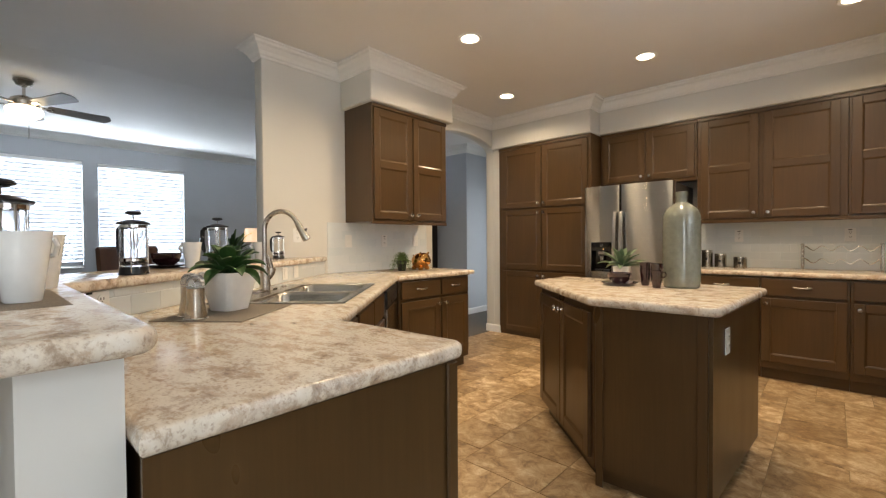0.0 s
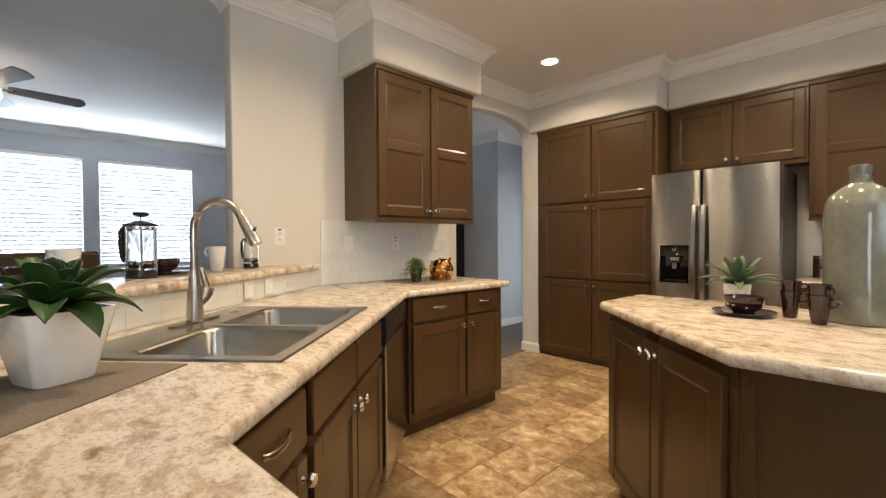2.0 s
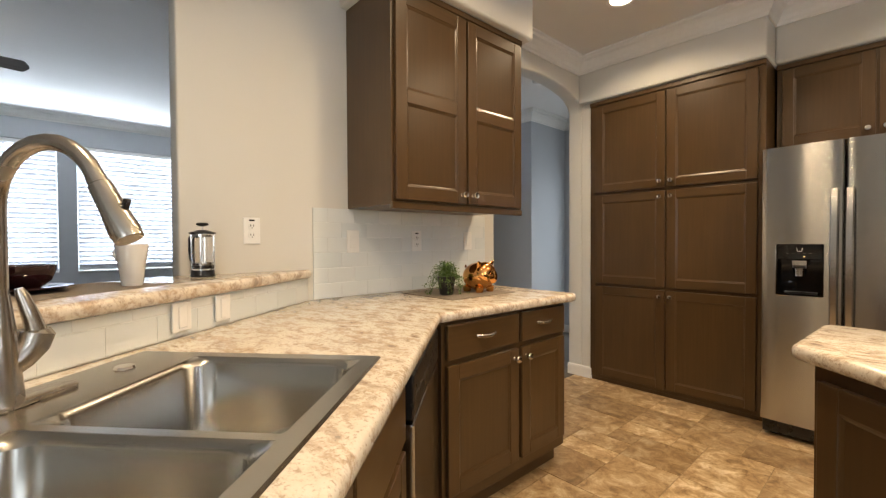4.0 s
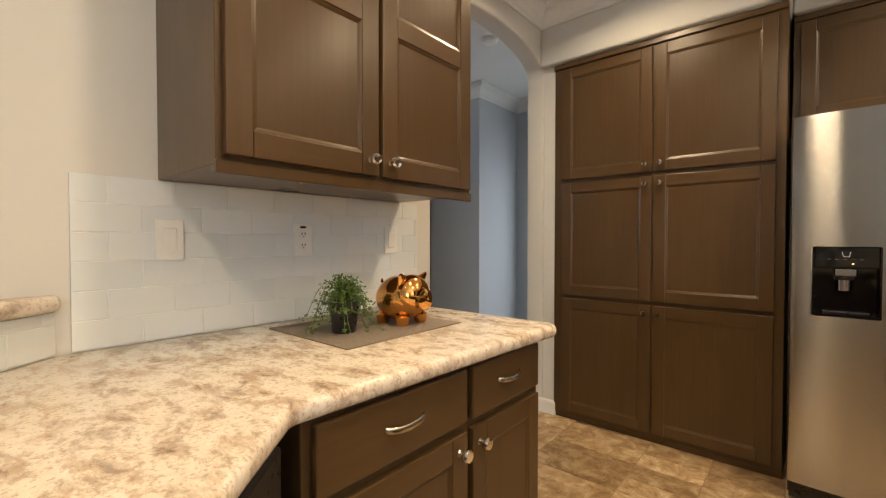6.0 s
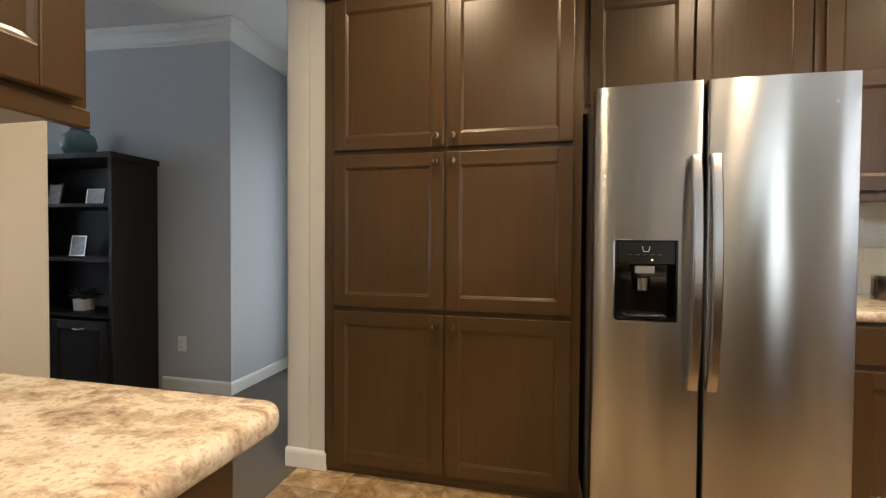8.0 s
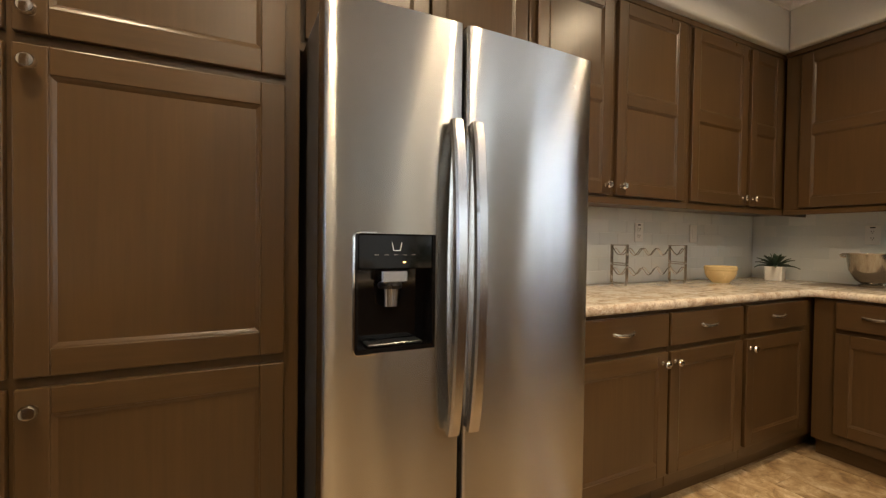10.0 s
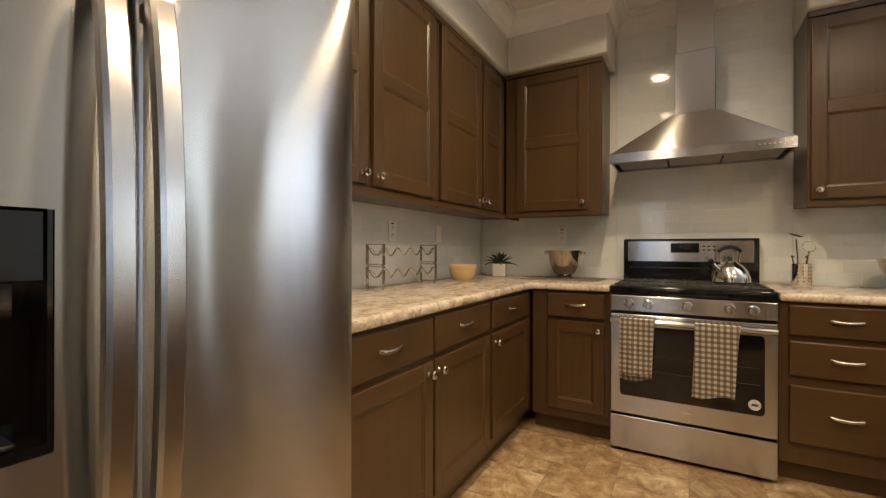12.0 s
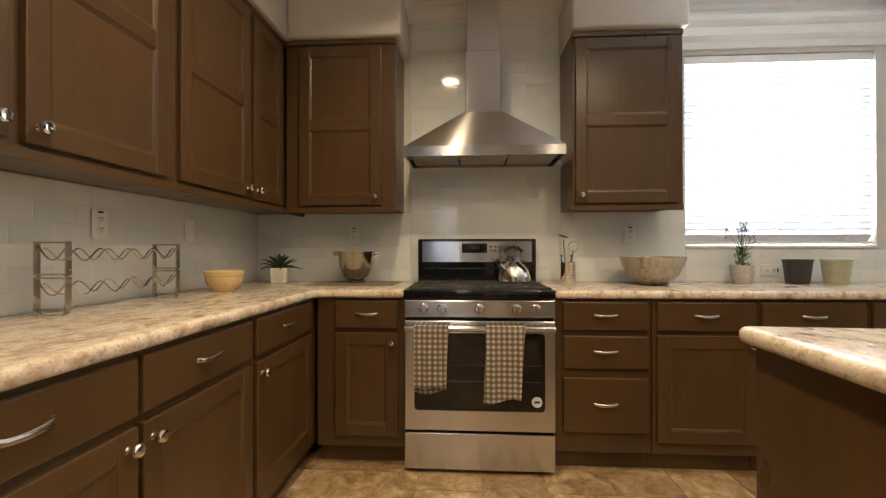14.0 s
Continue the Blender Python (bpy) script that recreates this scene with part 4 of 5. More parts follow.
# ---- hood ----
hy = 3.977
hood = thing("range_hood", pose(XE - 0.006, hy, 0, 0, 0, -90), "stainless steel chimney range hood above the stove", "range hood")
bm = bmesh.new()
hw, hd_, z0, z1, z2 = 0.462, 0.375, 1.665, 1.722, 1.955
prof = [(hw, -hd_, z0), (hw, -hd_, z1), (0.115, -0.245, z2)]
lower = [bm.verts.new(v) for v in ((-hw, -hd_, z1), (hw, -hd_, z1), (hw, 0, z1), (-hw, 0, z1))]
upper = [bm.verts.new(v) for v in ((-0.115, -0.245, z2), (0.115, -0.245, z2), (0.115, 0, z2), (-0.115, 0, z2))]
for k in range(4):
    bm.faces.new((lower[k], lower[(k + 1) % 4], upper[(k + 1) % 4], upper[k]))
bm.faces.new(upper)
part("canopy", bm, STEEL, hood, "sloped brushed steel canopy")
bm = bmesh.new()
for q in ((-hw, hw, -hd_, -hd_ + 0.012), (-hw, -hw + 0.012, -hd_ + 0.012, 0), (hw - 0.012, hw, -hd_ + 0.012, 0), (-hw + 0.012, hw - 0.012, -0.012, 0)):
    add_box(bm, *q, z0, z1 - 0.001)
part("lip", bm, STEEL, hood)
for k in range(3):
    f = part("filter", box(-0.43 + k * 0.29, -0.15 + k * 0.29, -0.345, -0.03, z0 + 0.012, z0 + 0.020, 0.002), brushed("filter_mesh", (0.50, 0.48, 0.45), 0.4, "r") if k == 0 else bpy.data.materials["filter_mesh"], hood, "steel mesh grease filter")
    part("latch", box(-0.31 + k * 0.29, -0.27 + k * 0.29, -0.33, -0.315, z0 + 0.006, z0 + 0.0118), CHROME, f)
for x in (-0.25, 0.25):
    part("hood_lamp", lathe([(0, 0), (0.018, 0), (0.022, 0.008), (0, 0.008)], 16, at=(x, -0.356, z0 + 0.003)), CHROME, hood)
for k in range(5):
    part("button", transformed(lathe([(0, 0), (0.007, 0), (0.006, 0.004), (0, 0.004)], 12), pose(0.30 + k * 0.022, -hd_, 1.694, 90)), CHROME, hood)
part("chimney", box(-0.107, 0.107, -0.235, 0, z2 + 0.001, 2.33, 0.003), STEEL, hood, "brushed steel lower chimney cover")
part("upper_chimney", box(-0.099, 0.099, -0.226, 0, 2.331, CEIL - 0.001, 0.003), STEEL, hood, "brushed steel upper chimney cover")

# ---- sink and faucet ----
sm = pose(*on_sink(0.37, 0.080), TOP, 0, 0, DIAG)
sink = thing("kitchen_sink", sm, "double-bowl stainless steel drop-in sink in the countertop", "sink")
SWD, SDP = 0.86, 0.61
bowls = [(0.035, 0.42, 0.035, 0.445), (0.44, 0.825, 0.035, 0.445)]
bm = bmesh.new()
xs, ys = [0, 0.035, 0.42, 0.44, 0.825, SWD], [0, 0.035, 0.445, SDP]
for i in range(5):
    for j in range(3):
        if j == 1 and i in (1, 3):
            continue
        vs = [bm.verts.new((x, y, 0.006)) for x, y in ((xs[i], ys[j]), (xs[i + 1], ys[j]), (xs[i + 1], ys[j + 1]), (xs[i], ys[j + 1]))]
        bm.faces.new(vs)
bmesh.ops.remove_doubles(bm, verts=bm.verts, dist=1e-5)
edge = [e for e in bm.edges if e.is_boundary and all(v.co.x in (0, SWD) or v.co.y in (0, SDP) or abs(v.co.x - SWD) < 1e-5 or abs(v.co.y - SDP) < 1e-5 for v in e.verts)]
ex = bmesh.ops.extrude_edge_only(bm, edges=edge)
for v in ex["geom"]:
    if isinstance(v, bmesh.types.BMVert):
        v.co.z = 0.0006
        v.co.x += -0.004 if v.co.x < 0.01 else (0.004 if v.co.x > SWD - 0.01 else 0)
        v.co.y += -0.004 if v.co.y < 0.01 else (0.004 if v.co.y > SDP - 0.01 else 0)
part("rim", bm, SINK, sink, smooth=True)
for x0, x1, y0, y1 in bowls:
    bm = bmesh.new()
    prev = None
    for ins, z, r in ((0, 0.006, 0.001), (0.006, 0.002, 0.045), (0.012, -0.010, 0.055), (0.020, -0.13, 0.06), (0.032, -0.165, 0.065), (0.06, -0.178, 0.07)):
        ring = rounded([(x0 + ins, y0 + ins), (x1 - ins, y0 + ins), (x1 - ins, y1 - ins), (x0 + ins, y1 - ins)], [r] * 4, 8)
        ring = [bm.verts.new((x, y, z)) for x, y in ring]
        if prev:
            for k in range(len(ring)):
                bm.faces.new((prev[k], prev[(k + 1) % len(ring)], ring[(k + 1) % len(ring)], ring[k]))
        prev = ring
    bm.faces.new(prev)
    b = part("bowl", bm, SINK, sink, "deep brushed steel bowl", True)
    part("drain", lathe([(0.0, 0.001), (0.02, 0.001), (0.024, 0.004), (0.042, 0.005), (0.044, 0.001)], 20, at=((x0 + x1) / 2, (y0 + y1) / 2, -0.178)), CHROME, b, smooth=True)
part("hole_cap", lathe([(0, 0.005), (0.018, 0.005), (0.021, 0.0), (0.021, -0.001)], 16, at=(0.72, 0.535, 0.0065)), CHROME, sink)

fm = sm @ pose(0.49, 0.550, 0.0065)
fau = thing("kitchen_faucet", fm, "brushed nickel gooseneck pull-down kitchen faucet behind the sink", "faucet")
part("deck_plate", prism(rounded([(-0.125, -0.03), (0.125, -0.03), (0.125, 0.03), (-0.125, 0.03)], [0.029] * 4), 0, 0.007, 0.002, 2), NICKEL, fau, smooth=True)
part("base", lathe([(0, 0.007), (0.030, 0.007), (0.030, 0.02), (0.027, 0.06), (0.024, 0.11), (0.018, 0.16), (0.0145, 0.19), (0, 0.19)], 24), NICKEL, fau, smooth=True)
arc = [(0, 0, 0.18), (0, 0, 0.32)] + [(0, -0.095 + 0.095 * math.cos(a), 0.335 + 0.105 * math.sin(a)) for a in [math.pi * k / 14 for k in range(0, 13)]]
arc = [Vector(p) for p in arc]
part("spout", tube(arc, 0.0135, 14), NICKEL, fau, "arched gooseneck spout", True)
d = (arc[-1] - arc[-2]).normalized()
p0 = arc[-1]
part("spray_head", tube([p0, p0 + d * 0.012, p0 + d * 0.014, p0 + d * 0.06, p0 + d * 0.10, p0 + d * 0.115], [0.0145, 0.015, 0.017, 0.019, 0.023, 0.021], 16), NICKEL, fau, "pull-down spray head", True)
part("spray_button", transformed(box(-0.006, 0.006, -0.004, 0.004, -0.014, 0.014, 0.002), Matrix.Translation(p0 + d * 0.06 + Vector((0, -0.02, 0.004))) @ pose(0, 0, 0, 20)), BLACK, fau)
hn = part("valve", tube([(0.0, 0.0, 0.060), (0.026, -0.010, 0.078), (0.040, -0.016, 0.098), (0.046, -0.018, 0.118), (0.046, -0.018, 0.124)], [0.020, 0.021, 0.024, 0.025, 0.018], 16), NICKEL, fau, "side lever valve", True)
part("lever", tube([(0.046, -0.018, 0.112), (0.040, -0.014, 0.145), (0.030, -0.008, 0.185), (0.027, -0.006, 0.198)], [0.016, 0.013, 0.010, 0.006], 12), NICKEL, hn, "tapered lever", True)


# ---- small things ----
def agave(name, m, label, pot_bm, pot_mat, leaf_mat, rim_z, leaves, length, width, lift, seed, soil_r, droop=0.5, pot_label=""):
    """A potted rosette: thick pointed leaves in rings."""
    t = thing(name, m, label, "plant")
    part("pot", pot_bm, pot_mat, t, pot_label, True)
    part("soil", lathe([(0, 0.0), (soil_r, 0.0), (soil_r, -0.006)], 20, at=(0, 0, rim_z)), SOIL, t)
    rnd = random.Random(seed)
    for k in range(leaves):
        ring = k / leaves
        el = radians(lift[0] + (lift[1] - lift[0]) * ring + rnd.uniform(-9, 9))
        az = k * 2.39996 + rnd.uniform(-0.15, 0.15)
        L = length * (1.0 - 0.35 * ring) * rnd.uniform(0.85, 1.1)
        bm = bmesh.new()
        n, rows = 9, []
        for i in range(n + 1):
            s = i / n
            ww = width * (0.55 + 1.4 * s) * (1 - s) ** 0.75 if s < 1 else 0
            ww = min(ww, width * 0.62)
            e = el - droop * s * s * (1 - ring)
            r, z = L * s * math.cos(e), L * s * math.sin(e)
            rows.append([bm.verts.new((r, side * ww, z + abs(side) * ww * 0.45 + dz)) for side, dz in ((-1, 0), (-0.5, -0.002), (0, -0.004 * (1 - s)), (0.5, -0.002), (1, 0))])
        for a, b in zip(rows, rows[1:]):
            for q in range(4):
                bm.faces.new((a[q], a[q + 1], b[q + 1], b[q]))
        bmesh.ops.remove_doubles(bm, verts=bm.verts, dist=1e-5)
        bmesh.ops.solidify(bm, geom=bm.faces[:], thickness=0.0022)
        part("leaf", bm, leaf_mat, t, smooth=True, m=pose(0.006 * math.cos(az), 0.006 * math.sin(az), rim_z + 0.004, 0, 0, math.degrees(az)))
    return t


def square_pot(bottom, top, h, r=0.012):
    bm = bmesh.new()
    prev = None
    for s, z in ((bottom, 0), (bottom + 0.002, 0.003), (top, h), (top - 0.006, h), (top - 0.010, h - 0.02)):
        ring = [bm.verts.new((x, y, z)) for x, y in rounded([(-s, -s), (s, -s), (s, s), (-s, s)], [r] * 4, 5)]
        if prev:
            for k in range(len(ring)):
                bm.faces.new((prev[k], prev[(k + 1) % len(ring)], ring[(k + 1) % len(ring)], ring[k]))
        else:
            bm.faces.new(ring)
        prev = ring
    bm.faces.new(prev)
    return bm


agave("agave_plant", pose(-1.615, 1.065, TOP + 0.004, 0, 0, 25), "green potted agave in a white tapered pot on the placemat", square_pot(0.054, 0.083, 0.152, 0.022), CERAMIC, GREEN, 0.142, 28, 0.160, 0.046, (16, 88), 3, 0.070, 0.5, "white tapered ceramic pot")
agave("succulent_plant", pose(-0.845, 3.27, TOP + 0.001, 0, 0, 10), "pale spiky succulent in a white pot on the island", square_pot(0.040, 0.052, 0.10), CERAMIC, PALEGREEN, 0.093, 30, 0.175, 0.026, (15, 85), 7, 0.046, 0.3, "white ceramic pot")
agave("small_succulent", pose(1.36, 5.26, TOP + 0.001, 0, 0, 12), "dark spiky succulent in a white cube pot", square_pot(0.046, 0.050, 0.095), CERAMIC, DARKLEAF, 0.086, 30, 0.13, 0.020, (10, 80), 11, 0.044, 0.25, "white cube pot")


def placemat(poly, label):
    tagged(part("placemat", prism(poly, TOP + 0.0004, TOP + 0.0034), MAT), label, "placemat")


placemat([(-1.55, 1.30), (-1.30, 0.985), (-1.56, 0.775), (-1.80, 1.075)], "brown woven placemat on the counter by the sink")
placemat([(-2.985, 2.91), (-2.585, 2.91), (-2.585, 3.38), (-2.985, 3.38)], "brown woven placemat under the fern and pig")
placemat([(1.15, 4.50), (1.47, 4.50), (1.47, 5.02), (1.15, 5.02)], "brown woven placemat under the mixing bowl")


def shaker(x, y, label):
    t = thing("shaker", pose(x, y, TOP + 0.0038) @ Matrix.Scale(1.1, 4), label, "shaker", "steel shakers")
    part("base_ring", lathe([(0, 0), (0.036, 0), (0.037, 0.003), (0.034, 0.006), (0, 0.006)], 28), CHROME, t, "", True)
    part("body", lathe([(0, 0.006), (0.033, 0.006), (0.0335, 0.012), (0.027, 0.055), (0.0265, 0.085), (0.027, 0.100), (0, 0.100)], 28), NICKEL, t, "tapered brushed steel body", True)
    part("salt", lathe([(0, 0.1005), (0.0245, 0.1005), (0.0245, 0.106), (0, 0.106)], 20), CERAMIC, t, "white grains under the dome")
    part("dome", lathe([(0.0265, 0.1003), (0.0268, 0.116), (0.024, 0.130), (0.016, 0.141), (0, 0.145), (0, 0.143), (0.015, 0.139), (0.0225, 0.129), (0.025, 0.116), (0.025, 0.1003)], 28), GLASS, t, "clear domed top", True)


shaker(-1.475, 0.898, "tapered steel salt shaker with a clear domed top")
shaker(-1.56, 0.905, "tapered steel pepper shaker behind the salt")


def french_press(x, y, s, yaw, label, z=BAR, coffee=0.05):
    t = thing("french_press", pose(x, y, z + 0.0008, 0, 0, yaw) @ Matrix.Scale(s, 4), label, "coffee press", "coffee presses on the bar")
    part("base", lathe([(0, 0), (0.052, 0), (0.054, 0.004), (0.052, 0.010), (0.050, 0.032), (0.0, 0.032)], 28), BLACK, t, "black base ring", True)
    part("beaker", lathe([(0, 0.0325), (0.046, 0.0325), (0.0475, 0.038), (0.0475, 0.205), (0.0455, 0.205), (0.0455, 0.040), (0, 0.036)], 32), GLASS, t, "clear glass beaker", True)
    part("coffee", lathe([(0, 0.0365), (0.044, 0.0405), (0.044, 0.0405 + coffee * 0.4), (0, 0.0405 + coffee * 0.4)], 24), COFFEE, t)
    for z0 in (0.055, 0.192):
        part("band", lathe([(0.0478, z0), (0.0492, z0), (0.0492, z0 + 0.010), (0.0478, z0 + 0.010)], 28), CHROME, t)
    for a in (0.8, 2.4, 3.9, 5.5):
        part("strut", tube([(0.0495 * math.cos(a), 0.0495 * math.sin(a), 0.01), (0.0495 * math.cos(a), 0.0495 * math.sin(a), 0.20)], 0.0025, 6), CHROME, t)
    part("lid", lathe([(0, 0.226), (0.02, 0.224), (0.045, 0.216), (0.058, 0.212), (0.058, 0.206), (0, 0.206)], 28), BLACK, t, "black domed lid", True)
    part("rod", tube([(0, 0, 0.05), (0, 0, 0.245)], 0.0028, 8), CHROME, t)
    part("plunger_knob", lathe([(0, 0.242), (0.010, 0.242), (0.026, 0.248), (0.028, 0.254), (0.022, 0.259), (0, 0.260)], 20), BLACK, t, "black plunger knob", True)
    part("plunger", lathe([(0, 0.066), (0.044, 0.066), (0.044, 0.070), (0, 0.072)], 24), CHROME, t)
    part("handle", tube([(0.048, 0, 0.196), (0.078, 0, 0.200), (0.092, 0, 0.185), (0.094, 0, 0.13), (0.088, 0, 0.08), (0.080, 0, 0.062)], [0.010, 0.010, 0.012, 0.012, 0.010, 0.006], 10), BLACK, t, "black curved handle", True)


french_press(-1.87, 0.80, 0.97, 200, "large glass coffee press with black handle on the bar")
french_press(-2.55, 1.355, 1.06, 215, "glass coffee press with black lid beside a cup")
french_press(-2.97, 1.945, 0.80, 200, "small glass coffee press at the end of the bar")
french_press(-1.345, 0.42, 1.1, 250, "glass coffee press behind a white cup on the bar")


def latte_mug(x, y, yaw, label, h=0.128, mat=CERAMIC, z=BAR, name="latte_mug", category="mug", group="mugs on the bar"):
    t = thing(name, pose(x, y, z + 0.0008, 0, 0, yaw), label, category, group)
    k = h / 0.128
    part("cup", lathe([(0, 0), (0.026 * k, 0), (0.028 * k, 0.004), (0.040 * k, h * 0.75), (0.0445 * k, h), (0.0415 * k, h), (0.036 * k, h * 0.7), (0.024 * k, 0.01), (0, 0.008)], 28), mat, t, "", True)
    part("handle", tube([(0.040 * k, 0, h * 0.88), (0.060 * k, 0, h * 0.90), (0.068 * k, 0, h * 0.78), (0.058 * k, 0, h * 0.62), (0.037 * k, 0, h * 0.60)], 0.0058 * k, 8), mat, t, "", True)


latte_mug(-1.09, 0.444, 200, "tall white ceramic cup on a placemat", 0.15)
latte_mug(-1.44, 0.50, 20, "white ceramic cup beside a coffee press", 0.15)
latte_mug(-2.17, 1.10, 215, "white ceramic latte cup beside a black bowl")
latte_mug(-2.75, 1.70, 215, "white ceramic latte cup beside a coffee press")
latte_mug(-0.64, 3.08, 0, "dark plum stacked mug on the island", 0.100, PLUM, TOP, "plum_mug", "mug", "stacked plum mugs")
latte_mug(-0.64, 3.08, 20, "dark plum mug stacked on another", 0.100, PLUM, TOP + 0.038, "plum_mug", "mug", "stacked plum mugs")
latte_mug(-0.55, 2.985, -10, "dark plum mug in front of the vase", 0.100, PLUM, TOP, "plum_mug", "mug", "stacked plum mugs")
latte_mug(-0.55, 2.985, -40, "dark plum mug stacked on top", 0.100, PLUM, TOP + 0.038, "plum_mug", "mug", "stacked plum mugs")


def bowl(x, y, z, prof, mat, label, name="bowl", yaw=0):
    t = thing(name, pose(x, y, z + 0.0006, 0, 0, yaw), label, "bowl")
    part("shell", lathe(prof, 40), mat, t, "", True)
    return t


DISH = [(0, 0), (0.045, 0), (0.07, 0.006), (0.105, 0.014), (0.105, 0.017), (0.07, 0.010), (0, 0.006)]
BOWL = [(0, 0), (0.035, 0), (0.036, 0.006), (0.058, 0.024), (0.068, 0.052), (0.069, 0.066), (0.066, 0.066), (0.055, 0.028), (0.03, 0.012), (0, 0.010)]
for x, y, z in ((-0.775, 3.03, TOP), (-2.30, 1.02, BAR), (-2.72, 1.46, BAR), (-1.86, 0.42, BAR)):
    dish = thing("plate", pose(x, y, z + 0.0006), "dark plum glazed saucer plate under a bowl", "plate")
    part("dish", lathe(DISH, 36), PLUM, dish, "", True)
    bowl(x, y, z + 0.0075, BOWL, PLUM, "dark plum glazed bowl on a plate")
bar_mat = lambda cx, cy, a: tagged(part("placemat", transformed(box(-0.21, 0.21, -0.15, 0.15, 0.0003, 0.0007), pose(cx, cy, BAR, 0, 0, a)), MAT), "brown woven placemat on the breakfast bar", "placemat")
for q in ((-1.15, 0.36, 0), (-2.20, 0.93, PN), (-2.72, 1.56, PN)):
    bar_mat(*q)

# bottle vase on the island
vase = thing("bottle_vase", pose(-0.455, 3.12, TOP + 0.0005) @ Matrix.Diagonal((1, 1, 1.06, 1)), "tall grey-green glazed bottle vase on the island", "vase")
part("body", lathe([(0, 0), (0.0893, 0), (0.0967, 0.0089), (0.0986, 0.0555), (0.0995, 0.333), (0.0967, 0.383), (0.0837, 0.4196), (0.0558, 0.444), (0.0335, 0.4573), (0.0298, 0.4718), (0.0288, 0.4884), (0.0335, 0.5017), (0.0335, 0.515), (0.026, 0.5173), (0.0242, 0.4884), (0, 0.4773)], 48), GREYGLAZE, vase, "", True)

# canisters
for x, y, h, r in ((-0.74, 5.32, 0.17, 0.050), (-0.625, 5.31, 0.135, 0.050), (-0.458, 5.262, 0.108, 0.054)):
    t = thing("canister", pose(x, y, TOP + 0.0006), "cylindrical stainless steel canister with a flat lid", "canister", "steel canisters")
    part("body", lathe([(0, 0), (r, 0), (r, h * 0.86), (r - 0.002, h * 0.86), (0, h * 0.86)], 32), BOWLSTEEL, t, "", True)
    part("lid", lathe([(r + 0.001, h * 0.865), (r + 0.001, h * 0.99), (r - 0.004, h), (0, h), ], 32), CHROME, t, "polished lid", True)
    part("badge", box(-0.012, 0.012, -r - 0.001, -r + 0.004, h * 0.4, h * 0.55), BLACK, t)

# bottle rack: two upright frames side-on, joined by waved wire rows
rk = thing("wine_rack", pose(0.24, 5.365, TOP + 0.0006), "grey metal countertop wine rack with waved wire shelves", "wine rack")
for x in (-0.25, 0.25):
    for z in (0.014, 0.125):
        for y in (-0.052, 0.052):
            part("post", box(x - 0.010, x + 0.010, y - 0.003, y + 0.003, z, z + 0.106, 0.001), NICKEL, rk)
        for zz in (z + 0.0005, z + 0.100):
            part("rail", box(x - 0.010, x + 0.010, -0.0488, 0.0488, zz, zz + 0.005, 0.001), NICKEL, rk)
        part("cradle", tube([(x, -0.048 + 0.096 * k / 12, z + 0.094 - 0.046 * math.sin(math.pi * k / 12)) for k in range(13)], 0.0026, 6), NICKEL, rk, smooth=True)
    for y in (-0.046, 0.046):
        part("spacer", lathe([(0, 0.1205), (0.006, 0.1205), (0.006, 0.1247), (0, 0.1247)], 10, at=(x, y, 0)), NICKEL, rk)
        part("foot", lathe([(0, 0), (0.006, 0), (0.008, 0.005), (0.006, 0.0138), (0, 0.0138)], 10, at=(x, y, 0)), NICKEL, rk)
for z in (0.078, 0.190):
    for y in (-0.040, 0.040):
        part("wave_wire", tube([(-0.239 + 0.478 * k / 48, y, z + 0.020 * math.cos(2 * math.pi * 4 * k / 48)) for k in range(49)], 0.0026, 6), CHROME, rk, smooth=True)

BOWLY = [(0, 0), (0.048, 0), (0.050, 0.006), (0.075, 0.03), (0.086, 0.06), (0.086, 0.075), (0.090, 0.080), (0.090, 0.100), (0.085, 0.104), (0.081, 0.10), (0.078, 0.05), (0.04, 0.012), (0, 0.010)]
bowl(0.80, 5.29, TOP, BOWLY, CREAM, "cream yellow stoneware mixing bowl")
mix = thing("mixer_bowl", pose(1.33, 4.76, TOP + 0.004) @ Matrix.Scale(1.13, 4), "stainless steel mixing bowl with two handles on a placemat", "bowl")
part("shell", lathe([(0, 0), (0.048, 0), (0.050, 0.012), (0.040, 0.018), (0.062, 0.035), (0.090, 0.085), (0.100, 0.165), (0.103, 0.172), (0.099, 0.172), (0.095, 0.160), (0.085, 0.09), (0.055, 0.04), (0, 0.030)], 40), BOWLSTEEL, mix, "", True)
for s in (-1, 1):
    part("handle", tube([(0, s * 0.097, 0.150), (0, s * 0.122, 0.152), (0, s * 0.128, 0.158), (0, s * 0.118, 0.165), (0, s * 0.099, 0.163)], 0.006, 8), CHROME, mix, "", True)
bowl(1.28, 3.0, TOP, [(r * 1.1, z * 1.03) for r, z in [(0, 0), (0.050, 0), (0.08, 0.012), (0.125, 0.055), (0.150, 0.11), (0.163, 0.155), (0.166, 0.158), (0.160, 0.158), (0.145, 0.11), (0.118, 0.058), (0.06, 0.016), (0, 0.012)]], BOWLSTEEL, "large polished steel salad bowl on the counter")

